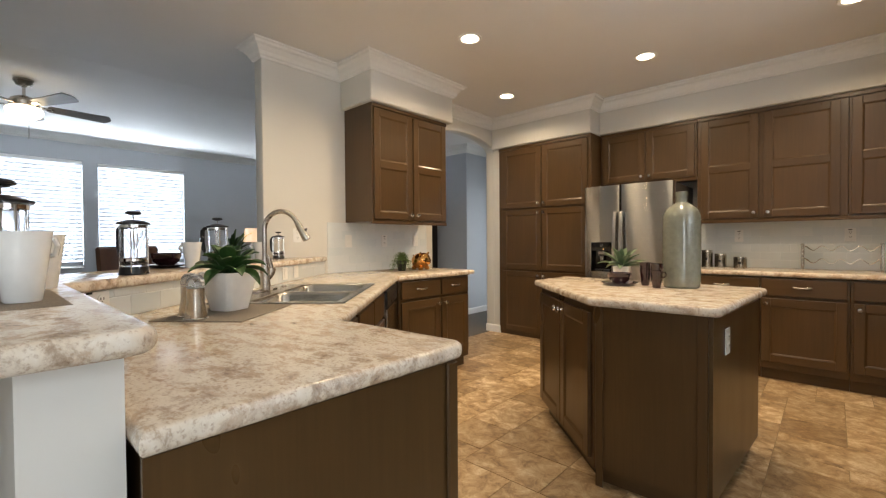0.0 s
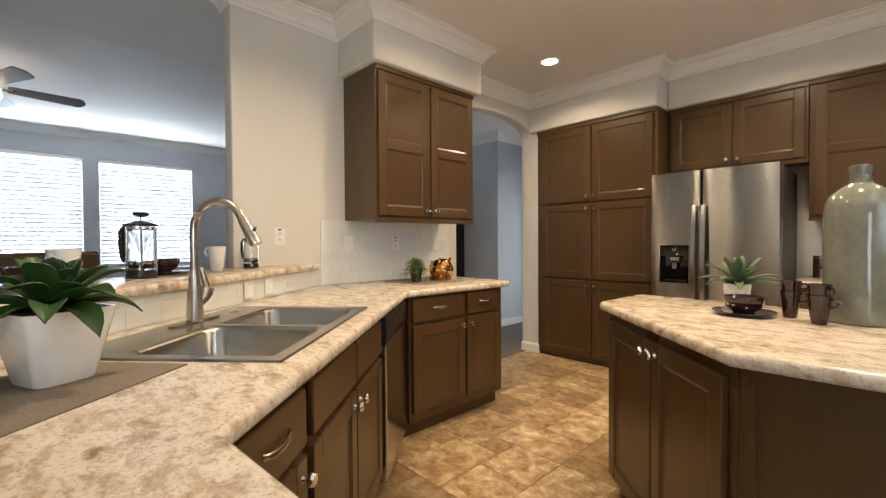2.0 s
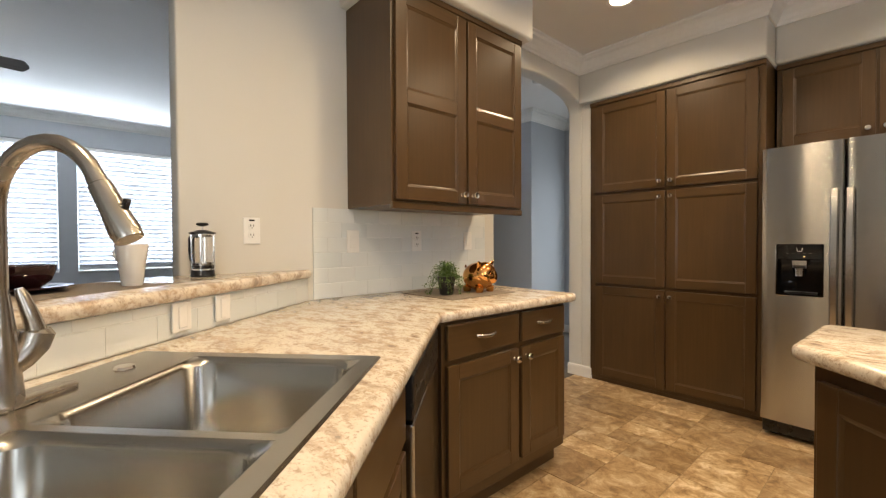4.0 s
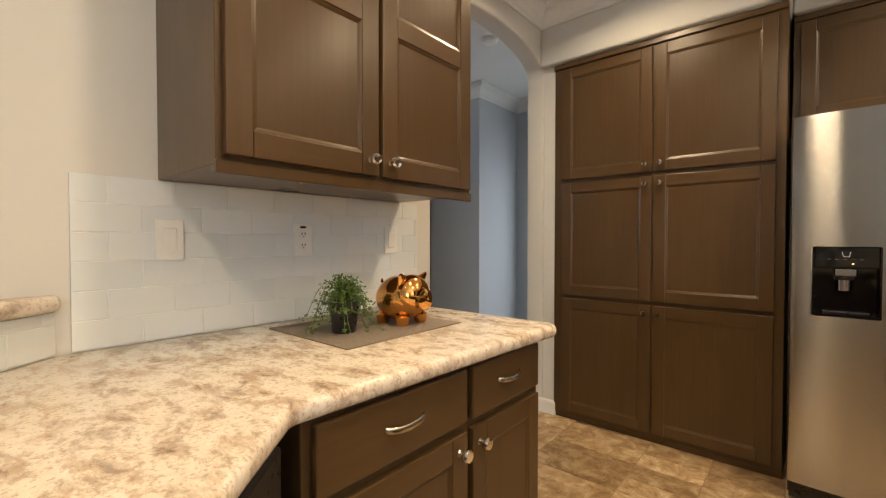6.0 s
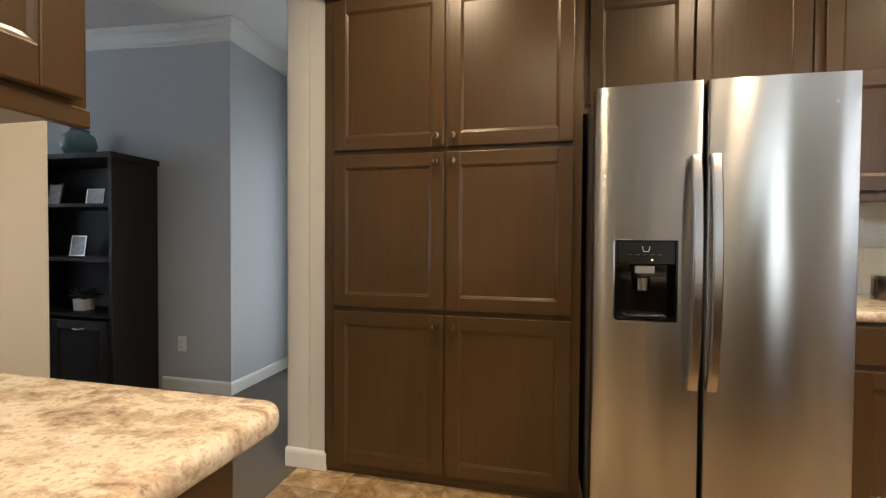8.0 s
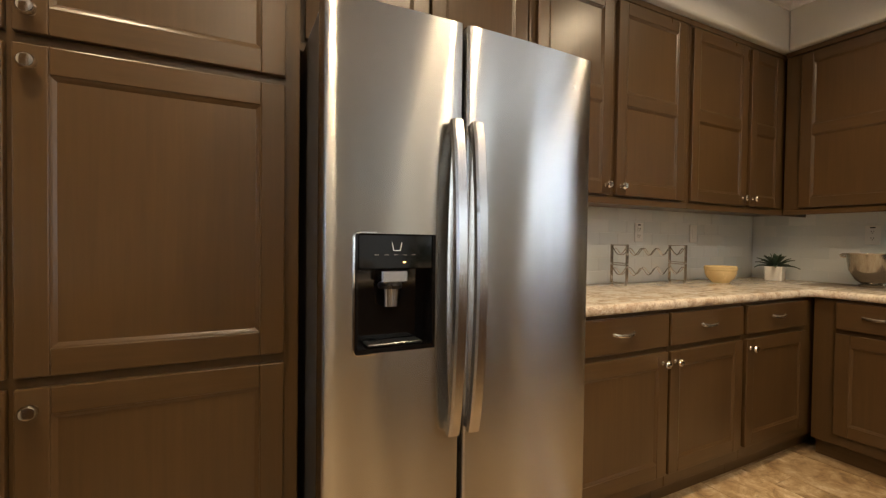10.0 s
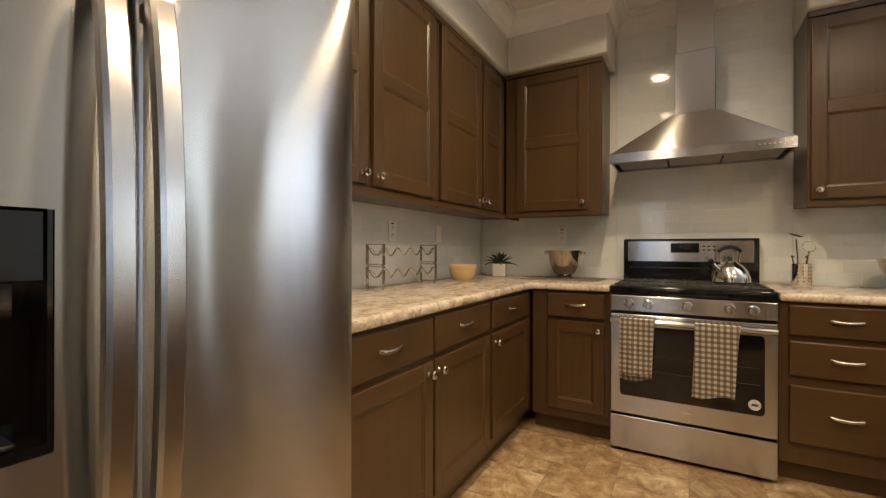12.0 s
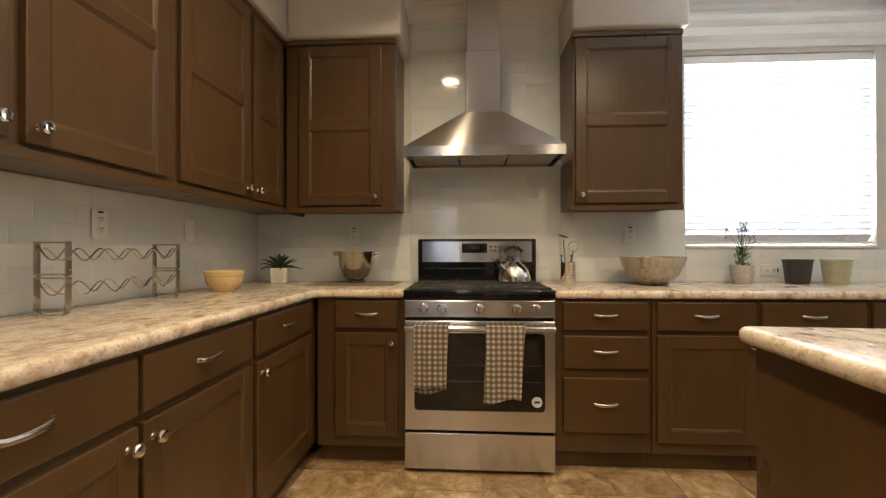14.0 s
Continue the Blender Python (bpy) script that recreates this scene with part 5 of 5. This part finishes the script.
# utensil crock
ut = thing("utensil_holder", pose(1.41, 3.455, TOP + 0.0006), "perforated steel utensil holder with kitchen tools", "utensil holder")
part("cup", lathe([(0, 0), (0.046, 0), (0.047, 0.004), (0.047, 0.125), (0.049, 0.128), (0.044, 0.128), (0.044, 0.006), (0, 0.004)], 32), CHROME, ut, "", True)
for a in range(12):
    for k in range(5):
        an = 2 * math.pi * a / 12
        part("perforation", transformed(lathe([(0, 0), (0.0032, 0), (0.0032, 0.0006), (0, 0.0006)], 8), pose(0.0471 * math.cos(an), 0.0471 * math.sin(an), 0.03 + k * 0.019, 0, 90, math.degrees(an))), BLACK, ut)
for dx, dy, L, kind in ((0.01, 0.015, 0.27, "spoon"), (-0.02, -0.02, 0.20, "ladle"), (0.02, -0.02, 0.16, "tongs"), (-0.01, 0.03, 0.16, "whisk")):
    u = part(kind, tube([(dx * 0.4, dy * 0.4, 0.01), (dx * 1.4, dy * 1.4, L)], 0.004, 8), CHROME, ut, "steel kitchen " + kind)
    if kind == "spoon":
        part("head", transformed(lathe([(0, -0.006), (0.02, -0.005), (0.036, 0.0), (0.02, 0.004), (0, 0.005)], 18), pose(dx * 1.4, dy * 1.6, L + 0.02, 18)), CHARCOAL, u, "dark spoon head", True)
    elif kind == "ladle":
        part("head", tube([(dx * 1.4, dy * 1.4 + 0.03 * math.cos(q), L + 0.025 + 0.03 * math.sin(q)) for q in [k * 0.6 for k in range(11)]], 0.002, 6), CHROME, u, "wire loop head", True)
    else:
        part("end", lathe([(0, 0), (0.008, 0.002), (0.009, 0.012), (0, 0.018)], 10, at=(dx * 1.4, dy * 1.4, L)), CHROME, u, "", True)

# lavender, cups on the window counter
lav = thing("lavender_plant", pose(1.42, 2.41, TOP + 0.0006), "potted lavender with pale purple flowers before the window", "plant")
part("pot", lathe([(0, 0), (0.045, 0), (0.052, 0.012), (0.062, 0.05), (0.064, 0.11), (0.058, 0.11), (0.056, 0.09), (0, 0.09)], 28), CONCRETE, lav, "pale concrete pot", True)
rnd = random.Random(5)
bm, fl, st = bmesh.new(), bmesh.new(), bmesh.new()
for k in range(170):
    a, r, h = rnd.uniform(0, 6.28), rnd.uniform(0, 0.045), rnd.uniform(0.0, 0.13)
    p = Vector((r * math.cos(a), r * math.sin(a), 0.10 + h))
    d = Vector((math.cos(a) * 0.6, math.sin(a) * 0.6, rnd.uniform(0.3, 1.2))).normalized() * rnd.uniform(0.02, 0.045)
    s = d.cross(Vector((0, 0, 1))).normalized() * 0.0035
    bm.faces.new([bm.verts.new(q) for q in (p, p + d * 0.5 + s, p + d, p + d * 0.5 - s)])
for k in range(9):
    a, sp, h = rnd.uniform(0, 6.28), rnd.uniform(0.02, 0.085), rnd.uniform(0.20, 0.31)
    top = Vector((sp * math.cos(a), sp * math.sin(a), 0.09 + h))
    tube([(0, 0, 0.09), (top.x * 0.4, top.y * 0.4, 0.09 + h * 0.6), top], 0.0014, 5, st)
    for j in range(12):
        q = top + Vector((rnd.uniform(-0.007, 0.007), rnd.uniform(-0.007, 0.007), -0.006 * j))
        lathe([(0, -0.005), (0.0045, 0), (0, 0.006)], 5, fl, q)
part("foliage", bm, GREEN, lav)
part("stem_cluster", st, FERN, lav)
part("flower_cluster", fl, LAVENDER, lav, "pale purple flower spikes")
for x, y, mat, lab in ((1.40, 2.105, CHARCOAL, "charcoal tapered pot on the counter"), (1.38, 1.90, SAGE, "sage green tapered pot on the counter")):
    t = thing("tapered_pot", pose(x, y, TOP + 0.0006), lab, "pot", "empty pots on the counter")
    part("cup", lathe([(0, 0), (0.056, 0), (0.058, 0.004), (0.074, 0.135), (0.078, 0.137), (0.078, 0.145), (0.071, 0.145), (0.054, 0.01), (0, 0.01)], 32), mat, t, "", True)

# kettle
ke = thing("kettle", pose(1.30, 3.80, 0.9335, 0, 0, 130), "polished steel whistling kettle on the cooktop", "kettle")
part("body", lathe([(0, 0), (0.095, 0), (0.102, 0.006), (0.100, 0.03), (0.088, 0.07), (0.066, 0.10), (0.038, 0.118), (0.036, 0.122), (0, 0.124)], 36), CHROME, ke, "", True)
part("lid_knob", lathe([(0, 0.124), (0.012, 0.124), (0.008, 0.132), (0.015, 0.142), (0.010, 0.152), (0, 0.153)], 16), BLACK, ke, "black lid knob", True)
part("spout", tube([(0.075, 0, 0.075), (0.105, 0, 0.098), (0.125, 0, 0.120)], [0.018, 0.014, 0.013], 12), CHROME, ke, "", True)
part("spout_cap", tube([(0.118, 0, 0.112), (0.134, 0, 0.130)], [0.0165, 0.0155], 12), BLACK, ke)
part("handle_bracket", tube([(0.06, 0, 0.10), (0.068, 0, 0.17), (0.06, 0, 0.19)], 0.004, 8), CHROME, ke, "", True)
part("handle_bracket", tube([(-0.06, 0, 0.10), (-0.068, 0, 0.17), (-0.06, 0, 0.19)], 0.004, 8), CHROME, ke, "", True)
part("handle", tube([(-0.075, 0, 0.182), (-0.04, 0, 0.200), (0, 0, 0.206), (0.04, 0, 0.200), (0.075, 0, 0.182)], [0.010, 0.012, 0.012, 0.012, 0.010], 12), BLACK, ke, "black grip handle", True)

# fern and pig
fe = thing("fern_plant", pose(-2.76, 3.03, TOP + 0.004), "small trailing green fern in a black pot", "plant")
part("pot", lathe([(0, 0), (0.034, 0), (0.036, 0.004), (0.048, 0.088), (0.048, 0.095), (0.043, 0.095), (0.041, 0.08), (0, 0.08)], 24), BLACK, fe, "small black plastic pot", True)
rnd = random.Random(8)
stems, leaves = bmesh.new(), bmesh.new()
for k in range(62):
    a, reach, up = rnd.uniform(0, 6.28), rnd.uniform(0.03, 0.125), rnd.uniform(0.015, 0.075)
    drop = rnd.uniform(0.0, 0.11) if reach > 0.07 else rnd.uniform(-0.01, 0.03)
    pts = []
    for i in range(9):
        s = i / 8
        pts.append(Vector((reach * s * math.cos(a + 0.3 * s), reach * s * math.sin(a + 0.3 * s), max(0.006, 0.09 + up * math.sin(math.pi * min(1, s * 1.15)) * 1.1 - drop * s ** 2.2))))
    tube(pts, 0.0009, 4, stems, False)
    for p in pts[1:]:
        for j in range(5):
            q = p + Vector((rnd.uniform(-0.009, 0.009), rnd.uniform(-0.009, 0.009), rnd.uniform(-0.006, 0.006)))
            d = Vector((rnd.uniform(-1, 1), rnd.uniform(-1, 1), rnd.uniform(-0.4, 0.6))).normalized() * rnd.uniform(0.006, 0.011)
            s = d.cross(Vector((rnd.uniform(-1, 1), rnd.uniform(-1, 1), 1))).normalized() * d.length * 0.42
            leaves.faces.new([leaves.verts.new(v) for v in (q, q + d * 0.5 + s, q + d, q + d * 0.5 - s)])
part("stem_cluster", stems, FERN, fe)
part("foliage", leaves, FERN, fe, "tiny bright green leaflets")

bm = bmesh.new()


def blob(bm, at, r, m=None, u=20, v=12):
    s = bmesh.ops.create_uvsphere(bm, u_segments=u, v_segments=v, radius=1)
    bmesh.ops.transform(bm, matrix=Matrix.Translation(at) @ (m or Matrix()) @ Matrix.Diagonal((*r, 1)), verts=s["verts"])


blob(bm, (0, 0, 0.073), (0.094, 0.082, 0.067), u=32, v=20)
blob(bm, (0.046, 0, 0.084), (0.058, 0.066, 0.060), u=28, v=16)
tube([(0.080, 0, 0.076), (0.102, 0, 0.075), (0.110, 0, 0.075), (0.113, 0, 0.075)], [0.034, 0.032, 0.031, 0.026], 24, bm)
blob(bm, (0.113, 0.010, 0.077), (0.003, 0.004, 0.006), u=8, v=6)
for s in (-1, 1):
    for lx in (-0.05, 0.045):
        lathe([(0, 0), (0.018, 0), (0.021, 0.006), (0.024, 0.025), (0, 0.04)], 14, bm, (lx, s * 0.040, 0))
    e = bmesh.ops.create_cone(bm, segments=12, radius1=0.022, radius2=0.006, depth=0.028, cap_ends=True)
    bmesh.ops.transform(bm, matrix=Matrix.Translation((0.050, s * 0.050, 0.136)) @ pose(0, 0, 0, -s * 38, 22, 0) @ Matrix.Diagonal((0.45, 1, 1, 1)), verts=e["verts"])
tube([(-0.094, 0, 0.10), (-0.106, 0.006, 0.110), (-0.104, 0, 0.122), (-0.098, -0.006, 0.116)], 0.004, 8, bm)
pig = part("piggy_bank", bm, GOLD, smooth=True, m=pose(-2.735, 3.25, TOP + 0.0042, 0, 0, 2) @ Matrix.Diagonal((0.95, 1.08, 1.14, 1)))
tagged(pig, "shiny copper-gold ceramic piggy bank on the placemat", "piggy bank")

# ---- ceiling fixtures ----
# also builds the two unseen added downlights that end CANS
for cx, cy in CANS:
    t = thing("recessed_light", pose(cx, cy, CEIL), "white-rimmed recessed ceiling downlight, switched on", "ceiling light", "kitchen downlights")
    part("trim_ring", lathe([(0.068, -0.001), (0.068, -0.004), (0.088, -0.008), (0.092, -0.001)], 32), WHITE, t, "", True)
    part("lens", lathe([(0, -0.003), (0.067, -0.003), (0.067, -0.001), (0, -0.001)], 32), LED, t, "glowing lens")
sd = thing("smoke_detector", pose(-3.57, 5.0, CEIL), "round white smoke detector on the hall ceiling", "smoke detector")
part("body", lathe([(0, -0.035), (0.045, -0.034), (0.06, -0.022), (0.066, -0.001)], 28), WHITE, sd, "", True)

fan = thing("ceiling_fan", pose(-5.62, 0.70, CEIL + 0.044), "ceiling fan with five blades and a lit glass bowl", "ceiling fan")
part("canopy", lathe([(0.075, -0.001), (0.078, -0.02), (0.055, -0.06), (0.02, -0.075), (0, -0.075)], 28), NICKEL, fan, "", True)
part("downrod", tube([(0, 0, -0.07), (0, 0, -0.17)], 0.013, 10), NICKEL, fan)
part("motor_housing", lathe([(0, -0.165), (0.05, -0.165), (0.095, -0.19), (0.115, -0.22), (0.11, -0.265), (0.075, -0.285), (0, -0.285)], 32), NICKEL, fan, "", True)
part("light_bowl", lathe([(0.135, -0.287), (0.140, -0.305), (0.125, -0.345), (0.08, -0.375), (0, -0.388)], 32), FANGLOW, fan, "glowing frosted glass bowl", True)
for k in range(5):
    an = 25 + 72 * k
    bl = part("blade", prism(rounded([(0.17, -0.055), (0.66, -0.075), (0.70, 0.0), (0.66, 0.075), (0.17, 0.055)], [0.02, 0.03, 0.05, 0.03, 0.02]), -0.004, 0.004), wood("fan_blade_wood", (0.10, 0.085, 0.075), (0.18, 0.16, 0.14), "x") if k == 0 else bpy.data.materials["fan_blade_wood"], fan, "grey-brown wooden blade", m=pose(0, 0, -0.245, 0, 0, an) @ pose(0, 0, 0, -15, 0, 0))
    part("blade_iron", box(0.09, 0.22, -0.02, 0.02, -0.010, -0.0045, 0.002), NICKEL, bl)
for s in (0.05, -0.06):
    part("pull_chain", tube([(s, 0.03, -0.36), (s, 0.03, -0.56)], 0.0018, 5), NICKEL, fan)

# ---- living room ----
bc = thing("bookcase", pose(-5.90, 5.355, 0), "tall dark espresso bookcase with open shelves and a lower cabinet", "bookcase")
BW, BD, BH = 1.07, 0.36, 1.72
part("side_panel", box(0.0, 0.03, 0, BD, 0, BH), ESPRESSO, bc)
part("side_panel", box(BW - 0.03, BW, 0, BD, 0, BH), ESPRESSO, bc)
part("back_panel", box(0.03, BW - 0.03, BD - 0.012, BD, 0.0, BH), ESPRESSO, bc)
part("top", box(-0.018, BW + 0.018, -0.018, BD + 0.005, BH + 0.001, BH + 0.042, 0.005, 2), ESPRESSO, bc)
for z in (0.60, 1.00, 1.385):
    part("shelf", box(0.0305, BW - 0.0305, 0.012, BD - 0.013, z, z + 0.024, 0.002), ESPRESSO, bc)
for x in (0.034, BW / 2 + 0.002):
    d = panel_door(bc, pose(x, 0.004, 0.055), BW / 2 - 0.036, 0.53, (), ESPRESSO, ESPRESSO)
    pull(d, BW / 4 - 0.018, 0.47, 0.10)
part("plinth", box(0.0305, BW - 0.0305, 0.022, BD - 0.013, 0.0, 0.052), ESPRESSO, bc)
for x, z, w, h in ((-5.24, 1.4095, 0.17, 0.13), (-5.41, 1.0245, 0.15, 0.16), (-5.02, 0.6245, 0.16, 0.23), (-5.64, 1.4095, 0.14, 0.18), (-4.97, 1.0245, 0.15, 0.20)):
    t = thing("photo_frame", pose(x, 5.56, z + 0.002, -8), "small pale photo frame standing on the bookcase shelf", "photo frame")
    bm = bmesh.new()
    for q in ((-w / 2, -w / 2 + 0.012, 0, h), (w / 2 - 0.012, w / 2, 0, h), (-w / 2 + 0.012, w / 2 - 0.012, 0, 0.012), (-w / 2 + 0.012, w / 2 - 0.012, h - 0.012, h)):
        add_box(bm, q[0], q[1], -0.008, 0.008, q[2], q[3], 0.001)
    part("frame", bm, CHROME, t)
    part("picture", box(-w / 2 + 0.0122, w / 2 - 0.0122, -0.003, 0.003, 0.0122, h - 0.0122), PAPER, t)
agave("shelf_plant", pose(-5.30, 5.52, 0.6248), "small green plant in a white pot on the bookcase", square_pot(0.045, 0.05, 0.085), CERAMIC, DARKLEAF, 0.078, 16, 0.13, 0.03, (20, 80), 21, 0.042, 0.3)
gv = thing("glass_vase", pose(-5.36, 5.54, 1.7625), "round teal glass vase on top of the bookcase", "vase")
part("shell", lathe([(0, 0), (0.04, 0), (0.09, 0.04), (0.115, 0.10), (0.10, 0.17), (0.06, 0.205), (0.066, 0.215), (0.060, 0.215), (0.055, 0.20), (0.095, 0.165), (0.108, 0.10), (0.08, 0.04), (0, 0.008)], 32), plain("teal_glass", (0.10, 0.19, 0.19), 0.08, coat=0.5), gv, "", True)


def bar_stool(x, y, yaw):
    t = thing("bar_stool", pose(x, y, 0, 0, 0, yaw), "brown leather bar stool with dark wooden legs at the bar", "bar stool", "stools at the breakfast bar")
    for sx in (-0.2, 0.2):
        for sy in (-0.19, 0.19):
            part("leg", tube([(sx * 1.08, sy * 1.08, 0.0005), (sx, sy, 0.70)], [0.015, 0.020], 8), ESPRESSO, t)
    for sy in (-0.2, 0.2):
        part("stretcher", box(-0.2, 0.2, sy - 0.010, sy + 0.010, 0.28, 0.305, 0.003), ESPRESSO, t)
    part("seat", box(-0.235, 0.235, -0.22, 0.22, 0.70, 0.78, 0.025, 3), LEATHER, t, "padded brown leather seat", True)
    bm = bmesh.new()
    rows = []
    for k in range(11):
        xx = -0.25 + 0.05 * k
        yy = 0.215 - 0.05 * (xx / 0.25) ** 2
        rows.append([bm.verts.new((xx, yy + q, z)) for q, z in ((0, 0.77), (0.03, 1.155), (0.045, 1.17), (0.06, 1.155), (0.035, 0.77))])
    for a, b in zip(rows, rows[1:]):
        for k in range(5):
            bm.faces.new((a[k], a[(k + 1) % 5], b[(k + 1) % 5], b[k]))
    bm.faces.new(rows[0])
    bm.faces.new(rows[-1][::-1])
    part("backrest", bm, LEATHER, t, "curved brown leather backrest", True)


bar_stool(-3.28, 1.22, 128)
bar_stool(-2.72, 0.55, 128)
bar_stool(-1.75, -0.22, 178)

# side table, lamp and house plant by the living room wall
stb = thing("side_table", pose(-8.35, 4.0, 0), "dark wooden side table against the living room wall", "table")
part("top", box(-0.3, 0.3, -0.45, 0.45, 0.68, 0.71, 0.004), ESPRESSO, stb)
for x in (-0.27, 0.27):
    for y in (-0.42, 0.42):
        part("leg", box(x - 0.02, x + 0.02, y - 0.02, y + 0.02, 0.001, 0.68), ESPRESSO, stb)
lamp = thing("table_lamp", pose(-8.25, 4.02, 0.7105), "table lamp with a warm glowing drum shade", "lamp")
part("base", lathe([(0, 0), (0.07, 0), (0.07, 0.015), (0.03, 0.04), (0.06, 0.18), (0.05, 0.30), (0.015, 0.36), (0.012, 0.50), (0, 0.50)], 24), CERAMIC, lamp, "", True)
part("shade", lathe([(0.16, 0.50), (0.13, 0.76), (0.126, 0.76), (0.156, 0.50)], 28), SHADEGLOW, lamp, "warm glowing drum shade", True)
hp = thing("house_plant", pose(-8.45, 3.72, 0.7105), "leafy green house plant in a pot on the side table", "plant")
part("pot", lathe([(0, 0), (0.10, 0), (0.13, 0.22), (0.12, 0.22), (0.11, 0.18), (0, 0.18)], 24), CONCRETE, hp, "", True)
rnd, bm = random.Random(14), bmesh.new()
for k in range(46):
    a, L, lift = rnd.uniform(0, 6.28), rnd.uniform(0.35, 0.75), rnd.uniform(0.5, 1.45)
    rows = []
    for i in range(8):
        s = i / 7
        r, z = L * s * math.cos(lift) * (1 + 0.4 * s), 0.2 + 1.35 * L * s * math.sin(lift) - 0.45 * L * s ** 3
        w = 0.028 * math.sin(math.pi * (0.08 + 0.9 * s))
        c_, s_ = math.cos(a), math.sin(a)
        rows.append([bm.verts.new((r * c_ - q * w * s_, r * s_ + q * w * c_, z)) for q in (-1, 1)])
    for p, q in zip(rows, rows[1:]):
        bm.faces.new((p[0], p[1], q[1], q[0]))
part("foliage", bm, GREEN, hp, "long arching green leaves")

# ---- wall tiles ----
TILE_W, TILE_H, JOINT = 0.152, 0.0735, 0.0018
tile_meshes = {}


def tile_mesh(w, h):
    key = (round(w, 3), round(h, 3))
    if key not in tile_meshes:
        tile_meshes[key] = mesh_of("tile", box(0, key[0], -0.0050, 0, 0, key[1], 0.0009), GLAZE)
    return tile_meshes[key]


def tile_field(wall, m, u1, z0, z1, u0=0.0):
    """Running-bond tiles on a plane: local x along the wall, -y out of it."""
    part("grout", transformed(box(u0, u1, -0.0054, -0.0008, z0, z1), m), GROUT, wall)
    row, z = 0, z0 + JOINT
    while z < z1 - 0.015:
        h = min(TILE_H, z1 - z)
        u = u0 - (TILE_W / 2 if row % 2 else 0)
        while u < u1 - 0.01:
            a, b = max(u, u0), min(u + TILE_W, u1)
            if b - a > 0.012:
                t = new("tile", tile_mesh(b - a - JOINT, h - 0.0))
                t.parent = wall
                t.matrix_basis = m @ pose(a, -0.0015, z)
            u += TILE_W
        z += TILE_H + JOINT
        row += 1


tile_field(wall_west, pose(XW, 2.45, 0, 0, 0, 90), 1.235, TOP, 1.366)
tile_field(wall_north, pose(-0.86, YN, 0), XE + 0.86 - 0.008, TOP, 1.366)
me_ = pose(XE, YN - 0.008, 0, 0, 0, -90)
tile_field(wall_east, me_, YN - 4.456, TOP, 1.366)
tile_field(wall_east, me_, YN - 3.48, 0.93, 2.69, YN - 4.454)
tile_field(wall_east, me_, YN - 2.69, TOP, 1.366, YN - 3.478)
tile_field(wall_east, me_, YN - 1.0, TOP, 1.12, YN - 2.688)
tile_field(wall_pony, on_pony(0, 0, 0.0) @ pose(0, 0, 0), 2.39, TOP, BAR - 0.043)

# ---- floor tiles ----
M = 0.155
rnd = random.Random(4)
nx, ny = int((XE + 3.15) / M) + 1, int((YN + 2.5) / M) + 1
used, placed = set(), []
for j in range(ny):
    for i in range(nx):
        if (i, j) in used:
            continue
        for w, h in rnd.sample([(2, 2), (3, 2), (2, 1), (2, 3), (2, 2)], 5) + [(1, 1)]:
            cells = [(i + a, j + b) for a in range(w) for b in range(h)]
            if all(c not in used and c[0] < nx and c[1] < ny for c in cells):
                used.update(cells)
                placed.append((i, j, w, h))
                break
ftile, rest, count = {}, bmesh.new(), 0
for i, j, w, h in placed:
    x, y = -3.15 + i * M, -2.5 + j * M
    W_, H_ = min(w * M, XE - x) - 0.004, min(h * M, YN - y) - 0.004
    if W_ < 0.02 or H_ < 0.02:
        continue
    if y > 1.05 and count < 300:
        key = (round(W_, 3), round(H_, 3))
        if key not in ftile:
            ftile[key] = mesh_of("floor_tile", box(0, key[0], 0, key[1], -0.0035, 0.0, 0.0012), FLOOR)
        t = new("floor_tile", ftile[key])
        t.parent = bpy.data.objects["floor"]
        t.matrix_basis = pose(x, y, 0)
        count += 1
    else:
        add_box(rest, x, x + W_, y, y + H_, -0.0035, 0.0)
tagged(part("floor_tiles", rest, FLOOR, bpy.data.objects["floor"]), kind="stuff")
